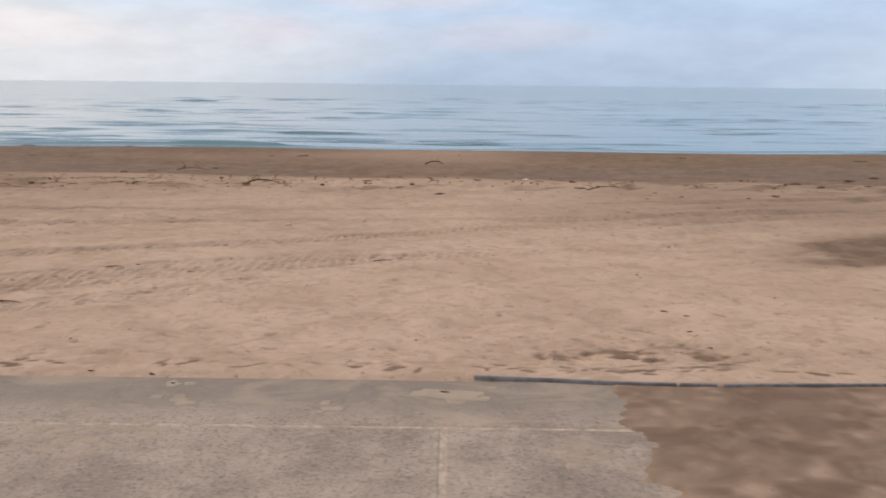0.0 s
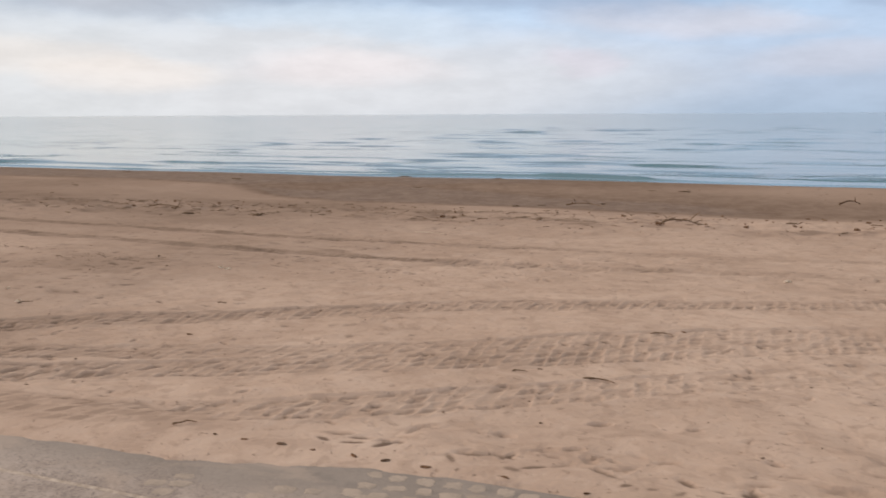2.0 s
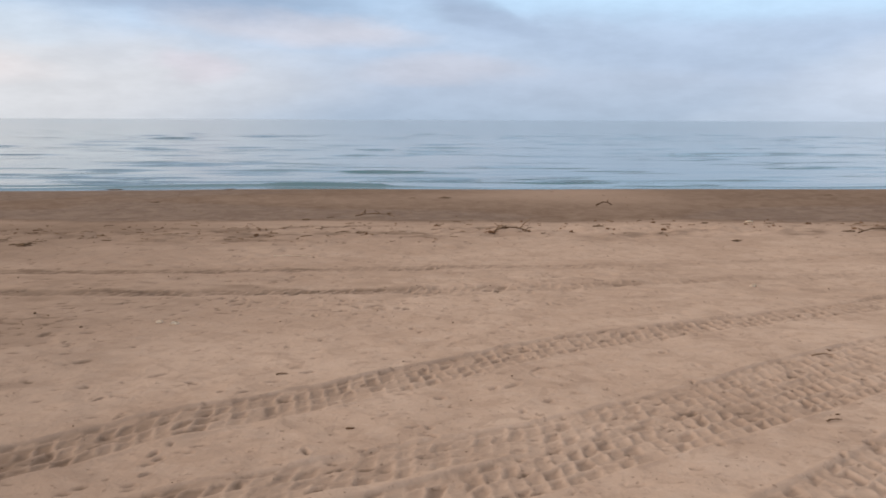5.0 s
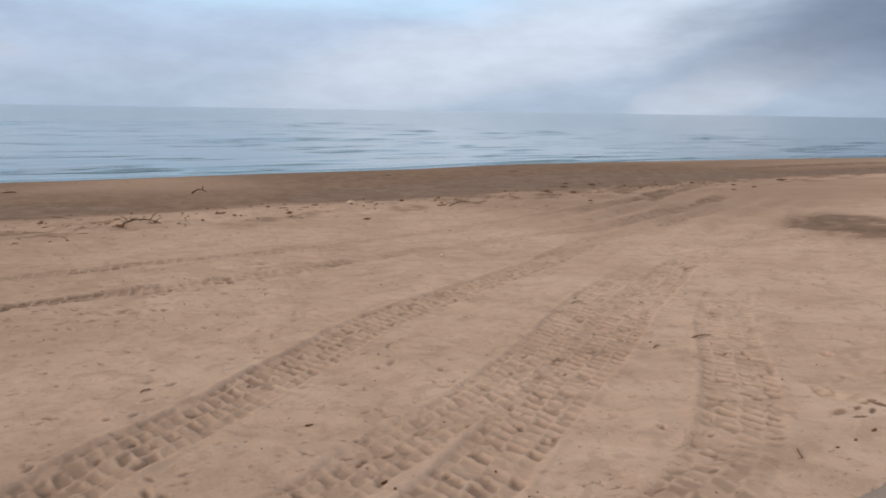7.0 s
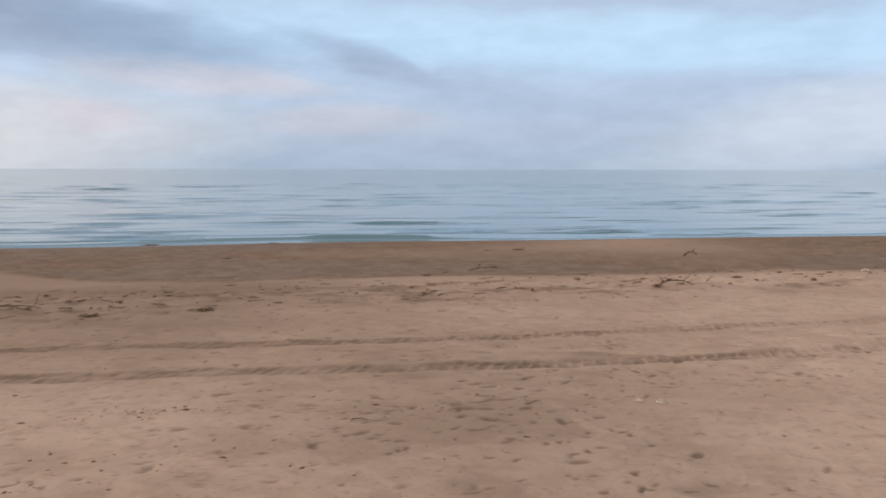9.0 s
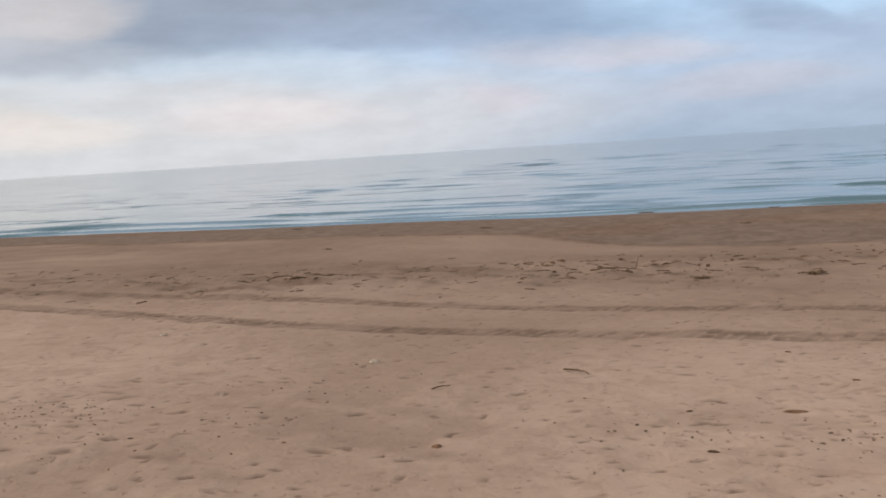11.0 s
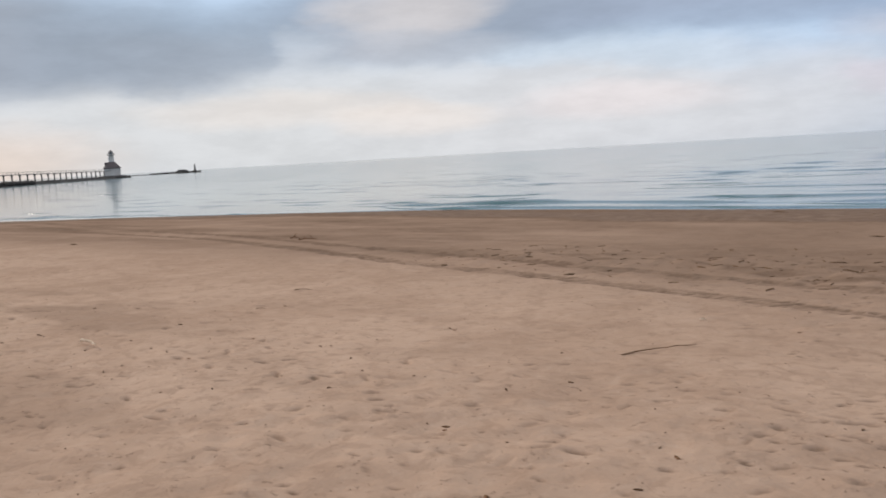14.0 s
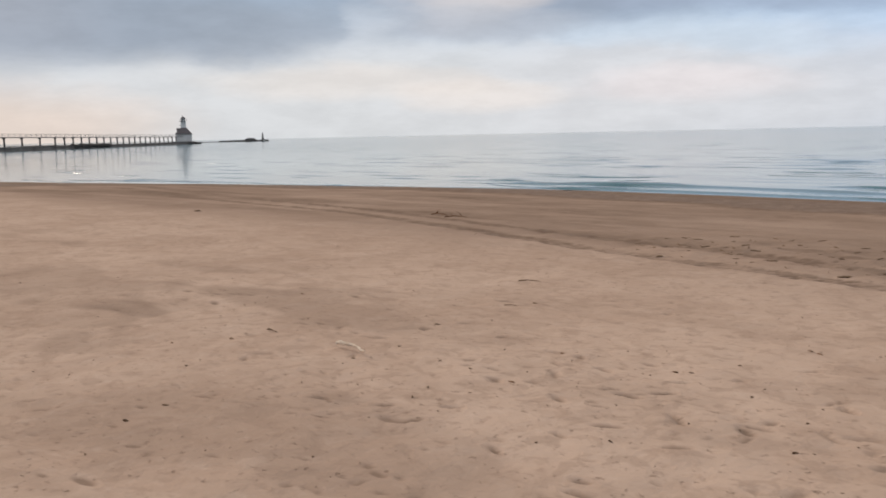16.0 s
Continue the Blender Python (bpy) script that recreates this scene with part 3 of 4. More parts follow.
    # darkens the pressed cells: their shade, with some damp, put into the sand colour
    turned = np.maximum(turned, amount * cell_shade * (0.06 + 0.94 * block * worn))
height = height + press + heave * (press > -0.003)
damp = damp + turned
# footprints and scuffs, with a pushed-up rim
rnd = random.Random(7)
PRINTS = [(rnd.uniform(-6, 2.6), rnd.triangular(5.1, 6.4, 5.25), rnd.uniform(0.4, 0.9)) for _ in range(55)]
PRINTS += [(rnd.gauss(-0.6, 0.6), rnd.gauss(5.75, 0.35), 0.7) for _ in range(20)]
PRINTS += [(rnd.uniform(-31, 4), 5.2 + 12.5 * rnd.random() ** 1.3, rnd.uniform(0.35, 1.0)) for _ in range(260)]
PRINTS += [(rnd.gauss(-9.0, 1.6), rnd.gauss(10.7, 0.5), 0.7) for _ in range(50)] + [(rnd.gauss(-11.6, 0.7), rnd.gauss(9.9, 0.4), 0.7) for _ in range(36)]
PRINTS += [(rnd.gauss(-25.5, 2.2), rnd.gauss(8.0, 0.9), 0.8) for _ in range(60)] + [(rnd.gauss(-20.4, 1.2), rnd.gauss(8.6, 0.6), 0.6) for _ in range(40)]
MARKS = [(rnd.uniform(-32, 3), 5.1 + 12.5 * rnd.random() ** 1.1, rnd.uniform(0.4, 1.1), rnd.uniform(0.4, 0.66)) for _ in range(5200)]
MARKS += [(rnd.gauss(-0.65, 0.45), rnd.gauss(5.50, 0.20), rnd.uniform(0.4, 0.9), 0.6) for _ in range(80)]
MARKS += [(rnd.uniform(-6.2, 2.5), rnd.triangular(5.02, 5.35, 5.06), rnd.uniform(1.0, 1.8), rnd.uniform(0.6, 1.1)) for _ in range(110)]
MARKS += [(rnd.gauss(cx, 0.9), rnd.gauss(cy, 0.4), rnd.uniform(0.5, 1.0), 0.5) for cx, cy in ((-9, 10.6), (-12, 9.9), (-14, 10.1), (-15, 8.8), (-20.3, 8.4), (-25.5, 8.0), (-23, 7.6), (-27, 7.0), (-7.2, 11.6), (-0.6, 5.7)) for _ in range(45)]
dent_shade = np.zeros(GX.shape)
for px, py, power, scale in [(*p, 1.0) for p in PRINTS] + MARKS:
    if py < EDGE_Y + 0.08:
        continue
    a, long, wide = rnd.gauss(0.3, 0.7), rnd.uniform(0.05, 0.105) * scale, rnd.uniform(0.022, 0.042) * scale
    power = power * (0.6 if px < -23.5 and scale < 1 else 1.0)
    deep = rnd.uniform(0.012, 0.024) * power * (0.5 + 0.5 * scale)
    i0, i1 = np.searchsorted(XS, (px - 0.4, px + 0.4))
    j0, j1 = np.searchsorted(YS, (max(py - 0.4, EDGE_Y + 0.02), py + 0.4))
    x, y = GX[j0:j1, i0:i1] - px, GY[j0:j1, i0:i1] - py
    u, v = (x * math.cos(a) + y * math.sin(a)) / long, (y * math.cos(a) - x * math.sin(a)) / wide
    r = np.sqrt(u * u + v * v)
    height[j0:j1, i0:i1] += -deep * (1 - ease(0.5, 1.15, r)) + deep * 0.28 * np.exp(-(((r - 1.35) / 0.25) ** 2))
    # shade inside each hollow is put into the colour, to strengthen the relief
    dent_shade[j0:j1, i0:i1] = np.maximum(dent_shade[j0:j1, i0:i1], 0.62 * power * (1 - ease(0.5, 1.1, r)))
damp = damp + dent_shade
# the sand runs out on the slab in a ragged edge, and lies over its eastern end
ragged = np.interp(GX, [-9.5, -8.5, -7.5, -6.7, -5.85, -5.0, -1.75, -1.2, -0.8, 0.3, 4.0], [4.42, 4.54, 4.59, 4.62, 4.80, EDGE_Y, EDGE_Y, 4.885, 4.855, 4.865, EDGE_Y]) + 0.035 * lattice(GX, GY, 0.5, 40) + 0.02 * lattice(GX, GY, 0.13, 41)
spill = ease(-0.03, 0.03, GX + 0.88 + 0.10 * lattice(GX, GY, 0.40, 42) + 0.09 * lattice(GX, GY, 0.13, 43, 2.0) + 0.04 * lattice(GX, GY, 0.05, 48, 2.0)) * ease(-8, -7, GY)
west_spill = ease(-8.88, -9.0, GX + 0.16 * lattice(GX, GY, 0.9, 44) + 0.06 * lattice(GX, GY, 0.2, 56))
over = np.maximum(np.maximum(spill, west_spill), ease(-0.03, 0.05, GY - ragged))
near_slab = ease(EDGE_Y + 0.5, EDGE_Y + 0.1, GY)
top = SLAB_Z + 0.006 + 0.004 * lattice(GX, GY, 0.3, 45) + 0.005 * np.maximum(lattice(GX, GY, 0.12, 46), 0)
height = height * (1 - near_slab) + np.where(over > 0.5, np.maximum(height, top), height) * near_slab
height = np.where(GY < EDGE_Y + 0.1, height * over + (1 - over) * (SLAB_Z - 0.012), height)
damp = damp + 1.15 * ease(-1.6, -1.4, GX) * ease(-8, -7, GY) * ease(EDGE_Y + 0.05, EDGE_Y - 0.1, GY) * (0.74 + 0.16 * lattice(GX, GY, 0.40, 47, 1.3) + 0.22 * lattice(GX, GY, 0.13, 49, 1.3) + 0.16 * lattice(GX, GY, 0.05, 29, 1.2))
# damp ground behind the bar, and the wet edge of the lake
line_y = np.interp(GX, *DAMP_LINE) + 0.35 * lattice(GX, GY, 1.5, 50, 2.2) + 0.18 * lattice(GX, GY, 0.4, 51, 2.0)
low = np.exp(-(((GY - np.interp(GX, *DAMP_LINE) - 1.2) / 2.4) ** 2))
damp = damp + ease(-0.5, 0.9, GY - line_y) * (0.24 + 0.11 * ease(-19, -13, GX) + 0.05 * ease(-4, 3, GX) + (0.28 + 0.08 * ease(-13, -8, GX) + 0.16 * ease(-4, 3, GX)) * low + 0.14 * lattice(GX, GY, 2.2, 52, 2.5))
damp = damp + 0.18 * ease(-24, -32, GX) * ease(13.0, 17.5, GY) * np.maximum(0.55 + lattice(GX, GY, 0.9, 54, 4.0) + 0.5 * lattice(GX, GY, 0.3, 55, 3.0), 0)
flat_wet = np.interp(GX, [-36, -31, -25, -20, -17, -14, -12], [0.5, 1.0, 5.2, 4.8, 3.0, 0.9, 0.5])
damp = damp + 0.42 * ease(flat_wet + 0.7, flat_wet - 0.7, shore(GX) - GY + 0.6 * lattice(GX, GY, 1.6, 57, 3.0)) * ease(-36, -30, GX) * ease(-12, -15, GX)
damp = np.minimum(damp, 0.98) + 0.45 * ease(0.9, 0.25, shore(GX) - GY + 0.25 * lattice(GX, GY, 1.2, 53, 2.0))
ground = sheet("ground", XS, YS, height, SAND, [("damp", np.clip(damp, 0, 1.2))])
tagged(ground, "trampled pale brown beach sand, damp near the water", "beach", "", "structure")


def top_of(x, y):
    """The height of the finished ground at a place."""
    i, j = min(max(int(np.searchsorted(XS, x)), 1), len(XS) - 1), min(max(int(np.searchsorted(YS, y)), 1), len(YS) - 1)
    f, h = (x - XS[i - 1]) / (XS[i] - XS[i - 1]), (y - YS[j - 1]) / (YS[j] - YS[j - 1])
    return float((height[j - 1, i - 1] * (1 - f) + height[j - 1, i] * f) * (1 - h) + (height[j, i - 1] * (1 - f) + height[j, i] * f) * h)


# ---- the lake ----
WXS = spaced((-4800, -600, 700), (-600, -120, 20), (-120, -60, 1.0), (-60, 32, 0.36), (32, 90, 1.0), (90, 600, 20), (600, 4801, 700))
WYS = spaced((-300, 10, 20), (10, 26, 2), (26, 44, 0.13), (44, 80, 0.22), (80, 150, 0.55), (150, 240, 2.5), (240, 600, 25), (600, 4801, 600))
wgx, wgy = np.meshgrid(WXS, WYS)
off = wgy - shore(wgx)
gentle = ease(220, 60, wgy) * ease(-60, -40, wgx) * ease(100, 80, wgx)
wave = 0.012 * lattice(wgx, off, 2.4, 60, 4.0) + 0.007 * lattice(wgx, off, 1.0, 61, 3.5) + 0.004 * lattice(wgx, off, 0.5, 62, 2.5)
for place, size, seed in ((0.75, 0.16, 63), (3.2, 0.07, 69), (5.6, 0.05, 64)):
    bend = place + 0.7 * lattice(wgx, wgx * 0, 9.0, seed)
    wave = wave + size * np.exp(-(((off - bend) / 0.36) ** 2)) * np.maximum(ease(0.1, 0.6, lattice(wgx, wgx * 0, 4.0, seed + 10)), 0.55 if place < 1 else 0.0)
wave = wave * gentle
# low separate swells, each a short crest on calm water
swells = random.Random(41)
for _ in range(260):
    far_out = 34.5 + 105 * swells.random() ** 1.7
    cx, tall = swells.uniform(-75, 70), swells.uniform(0.03, 0.09) * min(1.0, 0.45 + far_out / 110)
    long, thick, lean = swells.uniform(0.9, 2.6) * (0.6 + far_out / 90), swells.uniform(0.22, 0.34) * (0.7 + far_out / 140), swells.uniform(-0.10, 0.06)
    tall = tall * (0.45 if cx < -42 else 1.0)
    i0, i1 = np.searchsorted(WXS, (cx - 3 * long, cx + 3 * long))
    j0, j1 = np.searchsorted(WYS, (far_out - 4 * thick - 1, far_out + 4 * thick + 1))
    x, y = wgx[j0:j1, i0:i1] - cx, wgy[j0:j1, i0:i1] - far_out
    wave[j0:j1, i0:i1] += tall * np.exp(-((x / long) ** 2) - ((y - lean * x - 0.06 * np.sin(x * 1.3)) / thick) ** 2)
wave = wave * ease(-0.2, 1.2, off)
lake = sheet("water", WXS, WYS, LEVEL + wave, WATER)
tagged(lake, "calm grey-blue lake with small ripples", "lake", "", "structure")


# ---- making things ----
def thing(name, label, category, place=None, group="", kind=""):
    ob = new(name)
    if place is not None:
        ob.matrix_basis = place
    return tagged(ob, label, category, group, kind)


def part(name, bm, mat, parent, label="", place=None):
    me = bpy.data.meshes.new(name)
    bm.to_mesh(me)
    bm.free()
    me.materials.append(mat)
    ob = new(name, me)
    ob.parent = parent
    if place is not None:
        ob.matrix_basis = place
    return tagged(ob, label)


def solo(name, bm, mat, label, category, place, group="", kind=""):
    """A thing that is one mesh."""
    me = bpy.data.meshes.new(name)
    bm.to_mesh(me)
    bm.free()
    me.materials.append(mat)
    ob = new(name, me)
    ob.matrix_basis = place
    return tagged(ob, label, category, group, kind)


def box(bm, x0, y0, z0, x1, y1, z1, bevel=0.0):
    made = bmesh.ops.create_cube(bm, size=1.0)["verts"]
    bmesh.ops.transform(bm, matrix=Matrix.LocRotScale(((x0 + x1) / 2, (y0 + y1) / 2, (z0 + z1) / 2), None, (x1 - x0, y1 - y0, z1 - z0)), verts=made)
    if bevel:
        edges = list({e for v in made for e in v.link_edges})
        bmesh.ops.bevel(bm, geom=edges, offset=bevel, segments=2, profile=0.5, affect="EDGES")
    return bm


def tube(bm, points, radii, sides=6):
    """A closed limb along the points."""
    rings = []
    for k, p in enumerate(points):
        ahead = (Vector(points[min(k + 1, len(points) - 1)]) - Vector(points[max(k - 1, 0)])).normalized()
        across = ahead.cross(Vector((0.13, 0.31, 1))).normalized()
        over = across.cross(ahead)
        rings.append([bm.verts.new(Vector(p) + radii[k] * (math.cos(a) * across + math.sin(a) * over)) for a in (2 * math.pi * n / sides for n in range(sides))])
    for r, s in zip(rings, rings[1:]):
        for n in range(sides):
            bm.faces.new((r[n], r[(n + 1) % sides], s[(n + 1) % sides], s[n]))
    bm.faces.new(rings[0][::-1])
    bm.faces.new(rings[-1])
    bmesh.ops.recalc_face_normals(bm, faces=bm.faces)
    return bm


def crooked(length, radius, bend, rise, seed, knots=7):
    """Points and radii of a twig that lies along x and wanders."""
    r = random.Random(seed)
    points, radii = [], []
    for k in range(knots):
        t = k / (knots - 1)
        points.append(((t - 0.5) * length, bend * math.sin(t * 3.0) * length + r.uniform(-1, 1) * length * 0.025, radius + rise * math.sin(t * math.pi) * length + r.uniform(0, 1) * radius))
        radii.append(radius * (1.0 - 0.6 * t) * r.uniform(0.8, 1.15))
    return points, radii


def pebble_shape(seed, sx, sy, sz, rough=0.25, detail=2):
    bm = bmesh.new()
    bmesh.ops.create_icosphere(bm, subdivisions=detail, radius=1.0)
    r = random.Random(seed)
    shift = Vector((r.uniform(0, 50), r.uniform(0, 50), r.uniform(0, 50)))
    for v in bm.verts:
        v.co *= 1 + rough * noise.noise(v.co * 1.3 + shift)
        v.co = Vector((v.co.x * sx, v.co.y * sy, max(v.co.z, -0.55) * sz))
    for f in bm.faces:
        f.smooth = True
    return bm


def on_sand(x, y, turn=0.0, lift=0.0, size=1.0):
    """A place on the sand, turned with the slope of the ground."""
    z = top_of(x, y)
    dx, dy = (top_of(x + 0.12, y) - top_of(x - 0.12, y)) / 0.24, (top_of(x, y + 0.12) - top_of(x, y - 0.12)) / 0.24
    up = Vector((-dx * 0.6, -dy * 0.6, 1)).normalized()
    return Matrix.Translation((x, y, z + lift)) @ Vector((0, 0, 1)).rotation_difference(up).to_matrix().to_4x4() @ pose(0, 0, 0, 0, 0, turn) @ Matrix.Scale(size, 4)


# ---- the concrete walk beside the sand ----
pavement = thing("pavement", "worn grey concrete walk with drifted sand", "pavement", None, "", "structure")


def slab(x0, x1, y0, y1, label=""):
    bm = bmesh.new()
    box(bm, x0, y0, SLAB_Z - 0.18, x1, y1, SLAB_Z, 0.010)
    return part("slab", bm, CONCRETE, pavement, label)


slab(-12.5, 4.0, 4.285, EDGE_Y - 0.01, "smoother darker edge strip of the concrete")
for x0, x1 in ((-12.5, -9.025), (-9.005, -1.79), (-1.77, 1.84), (1.86, 4.0)):
    slab(x0, x1, 0.75, 4.265)
    slab(x0, x1, -2.9, 0.73)
for x0, y0, x1, y1 in ((-12.5, 4.263, 4.0, 4.287), (-1.795, -2.9, -1.765, 4.263), (-9.028, -2.9, -9.002, 4.263), (1.837, -2.9, 1.863, 4.263)):
    bm = bmesh.new()
    box(bm, x0, y0, SLAB_Z - 0.15, x1, y1, SLAB_Z - 0.003)
    part("joint", bm, JOINT, pavement, "pale joint filled with sand")

# sand left on the slab: pads pressed out by a tyre, and loose drifts
deposit = thing("sand_deposit", "thin pale sand left on the concrete", "sand", None, "", "stuff")
r = random.Random(31)
def sand_pad(bm, x, y, sx, sy, turn, seed):
    """A thin flat cake of sand with a ragged rounded-square outline."""
    place = pose(x, y, SLAB_Z, 0, 0, turn)
    rings = []
    for scale, z in ((1.0, -0.001), (0.9, 0.0018), (0.55, 0.0026)):
        q = random.Random(seed)
        ring = []
        for n in range(20):
            a = 2 * math.pi * n / 20
            c, d = math.cos(a), math.sin(a)
            far = (abs(c) ** 3.2 + abs(d) ** 3.2) ** (-1 / 3.2) * q.uniform(0.78, 1.12) * scale
            ring.append(bm.verts.new(place @ Vector((far * c * sx, far * d * sy, z))))
        rings.append(ring)
    for a, b in zip(rings, rings[1:]):
        for n in range(20):
            bm.faces.new((a[n], a[(n + 1) % 20], b[(n + 1) % 20], b[n]))
    bm.faces.new(rings[-1])


pads = bmesh.new()
spots = [(-5.74 + 0.118 * k + 0.03 * (row % 2), 4.80 - 0.092 * row + 0.006 * k, 0.050, 0.034) for k in range(10) for row in range(4) if r.random() < 0.9]
spots += [(-6.62 + 0.118 * k + 0.03 * (row % 2), 4.50 - 0.092 * row + 0.01 * k, 0.050, 0.034) for k in range(9) for row in range(4) if r.random() < 0.6]
spots += [(-3.98 + 0.125 * k + 0.03 * (row % 2), 4.16 - 0.095 * row + 0.008 * k, 0.054, 0.036) for k in range(8) for row in range(3) if r.random() < 0.85]
for cx, cy, spread, count in ((-3.20, 4.80, 0.07, 4), (-3.05, 4.62, 0.09, 4), (-1.68, 4.68, 0.14, 6), (-1.1, 3.95, 0.15, 5), (-2.2, 4.5, 0.12, 3)):
    spots += [(r.gauss(cx, spread), r.gauss(cy, spread * 0.4), r.uniform(0.03, 0.06), r.uniform(0.02, 0.035)) for _ in range(count)]
spots.append((-1.76, 4.70, 0.21, 0.085))
for x, y, sx, sy in spots:
    sand_pad(pads, x + r.gauss(0, 0.010), y + r.gauss(0, 0.008), sx * r.uniform(0.75, 1.1), sy * r.uniform(0.75, 1.15), r.gauss(4, 8), r.randint(0, 9999))
bmesh.ops.recalc_face_normals(pads, faces=pads.faces)
part("pads", pads, DRIFT, deposit)

# the thin edging that shows between sand and slab
edging = thing("edging_strip", "thin grey-blue edging strip half buried in sand", "edging")
for pts in ([(-1.62, 4.93), (-1.2, 4.895), (-0.85, 4.86), (-0.56, 4.846)], [(-0.54, 4.845), (-0.35, 4.842)], [(-0.31, 4.842), (0.3, 4.868), (1.2, 4.90), (2.4, 4.92), (4.0, 4.92)]):
    bm = bmesh.new()
    rows = []
    for k, (x, y) in enumerate(curve_through(pts, 0.1)):
        w = 0.009
        rows.append([bm.verts.new((x, y + dy, z)) for dy, z in ((-w, SLAB_Z - 0.004), (-w, SLAB_Z + 0.017), (-w + 0.004, SLAB_Z + 0.022), (w - 0.004, SLAB_Z + 0.021), (w, SLAB_Z + 0.016), (w, SLAB_Z - 0.004))])
    for a, b in zip(rows, rows[1:]):
        for n in range(5):
            bm.faces.new((a[n], a[n + 1], b[n + 1], b[n]))
    bm.faces.new(rows[0])
    bm.faces.new(rows[-1][::-1])
    bmesh.ops.recalc_face_normals(bm, faces=bm.faces)
    part("strip", bm, EDGING, edging)

# ---- pier with its raised walkway ----
PIER_A, PIER_B = Vector((-283.4, 91.6, 0)), Vector((-450.0, 243.8, 0))
RUN = (PIER_B - PIER_A).length
ALONG = math.degrees(math.atan2(PIER_B.y - PIER_A.y, PIER_B.x - PIER_A.x))
pier = thing("pier", "long dark concrete pier with a raised iron walkway", "pier", pose(PIER_A.x, PIER_A.y, LEVEL, 0, 0, ALONG))
bm = bmesh.new()
rows = []
for k in range(60):
    x = -150 + k * (RUN + 165) / 59
    w, top_z = 3.6 + 0.3 * math.sin(k * 2.1), 1.20 + 0.10 * math.sin(k * 1.7) + 0.07 * math.sin(k * 4.3)
    rows.append([bm.verts.new((x, y, z)) for y, z in ((-w - 1.6, -1.5), (-w, top_z - 0.55), (-w + 0.1, top_z), (w - 0.1, top_z), (w, top_z - 0.55), (w + 1.6, -1.5))])
for a, b in zip(rows, rows[1:]):
    for n in range(5):
        bm.faces.new((a[n], b[n], b[n + 1], a[n + 1]))
bm.faces.new(rows[0])
bm.faces.new(rows[-1][::-1])
bmesh.ops.recalc_face_normals(bm, faces=bm.faces)
part("deck", bm, PIER, pier)
stations = [-0.10 * RUN - 12.6 * k for k in range(9)][::-1] + [-0.045 * RUN, 0.015 * RUN, 0.069 * RUN, 0.129 * RUN] + [(0.185 + 0.0367 * k) * RUN for k in range(21)]
bm = bmesh.new()
box(bm, stations[0] - 2, -0.75, 3.95, RUN - 5.5, 0.75, 4.20, 0.03)
part("walkway", bm, IRON, pier, "dark iron walkway on columns")
for side in (-0.72, 0.72):
    bm = bmesh.new()
    box(bm, stations[0] - 2, side - 0.025, 5.06, RUN - 5.5, side + 0.025, 5.11)
    box(bm, stations[0] - 2, side - 0.02, 4.62, RUN - 5.5, side + 0.02, 4.65)
    for k in range(int((RUN + 120) / 4)):
        x = stations[0] + 4 * k
        if x < RUN - 6:
            box(bm, x - 0.03, side - 0.03, 4.2, x + 0.03, side + 0.03, 5.06)
    part("railing", bm, IRON, pier)
for s in stations:
    bm = bmesh.new()
    tube(bm, [(s, 0, 1.0), (s, 0, 1.5), (s, 0, 3.3), (s, 0, 3.95)], [0.42, 0.27, 0.25, 0.36], 8)
    tube(bm, [(s - 1.3, 0, 3.95), (s - 0.55, 0, 3.65), (s, 0, 2.9)], [0.10, 0.11, 0.10], 5)
    tube(bm, [(s + 1.3, 0, 3.95), (s + 0.55, 0, 3.65), (s, 0, 2.9)], [0.10, 0.11, 0.10], 5)
    part("column", bm, IRON, pier)
bm = bmesh.new()
r = random.Random(9)
for k in range(260):
    x = r.uniform(0.215, 0.385) * RUN
    s = r.uniform(0.3, 0.7)
    bmesh.ops.create_icosphere(bm, subdivisions=1, radius=s, matrix=pose(x, r.uniform(-4.6, -2.0), 0.95 + r.uniform(-0.4, 0.35), r.uniform(0, 90), r.uniform(0, 90), 0))
part("rock_heap", bm, ROCK, pier, "heap of dark boulders")

# ---- lighthouse at the pier head ----
FACE = 330.0
lighthouse = thing("lighthouse", "white lighthouse with grey roof on the pier head", "lighthouse", pose(PIER_B.x, PIER_B.y, LEVEL + 1.15, 0, 0, FACE))


def ring_wall(bm, sides, r0, z0, r1, z1, turn=0.0):
    a = [bm.verts.new((r0 * math.cos(2 * math.pi * (n + turn) / sides), r0 * math.sin(2 * math.pi * (n + turn) / sides), z0)) for n in range(sides)]
    b = [bm.verts.new((r1 * math.cos(2 * math.pi * (n + turn) / sides), r1 * math.sin(2 * math.pi * (n + turn) / sides), z1)) for n in range(sides)]
    for n in range(sides):
        bm.faces.new((a[n], a[(n + 1) % sides], b[(n + 1) % sides], b[n]))
    bm.faces.new(a[::-1])
    bm.faces.new(b)
    return bm


head = bmesh.new()
for k in range(170):
    a, d = r.uniform(0, 2 * math.pi), r.uniform(5.5, 8.5)
    bmesh.ops.create_icosphere(head, subdivisions=1, radius=r.uniform(0.5, 1.1), matrix=pose(d * math.cos(a) * 1.3, d * math.sin(a), -0.9 + r.uniform(-0.3, 0.7) * (8.8 - d) / 4, r.uniform(0, 90), r.uniform(0, 90), 0))
for k in range(60):
    d = r.uniform(6, 15)
    bmesh.ops.create_icosphere(head, subdivisions=1, radius=r.uniform(0.4, 0.9), matrix=Matrix.Rotation(radians(ALONG - FACE), 4, "Z") @ pose(d, r.uniform(-2.5, 2.5), -1.2 + r.uniform(-0.2, 0.4), r.uniform(0, 90), 0, 0))
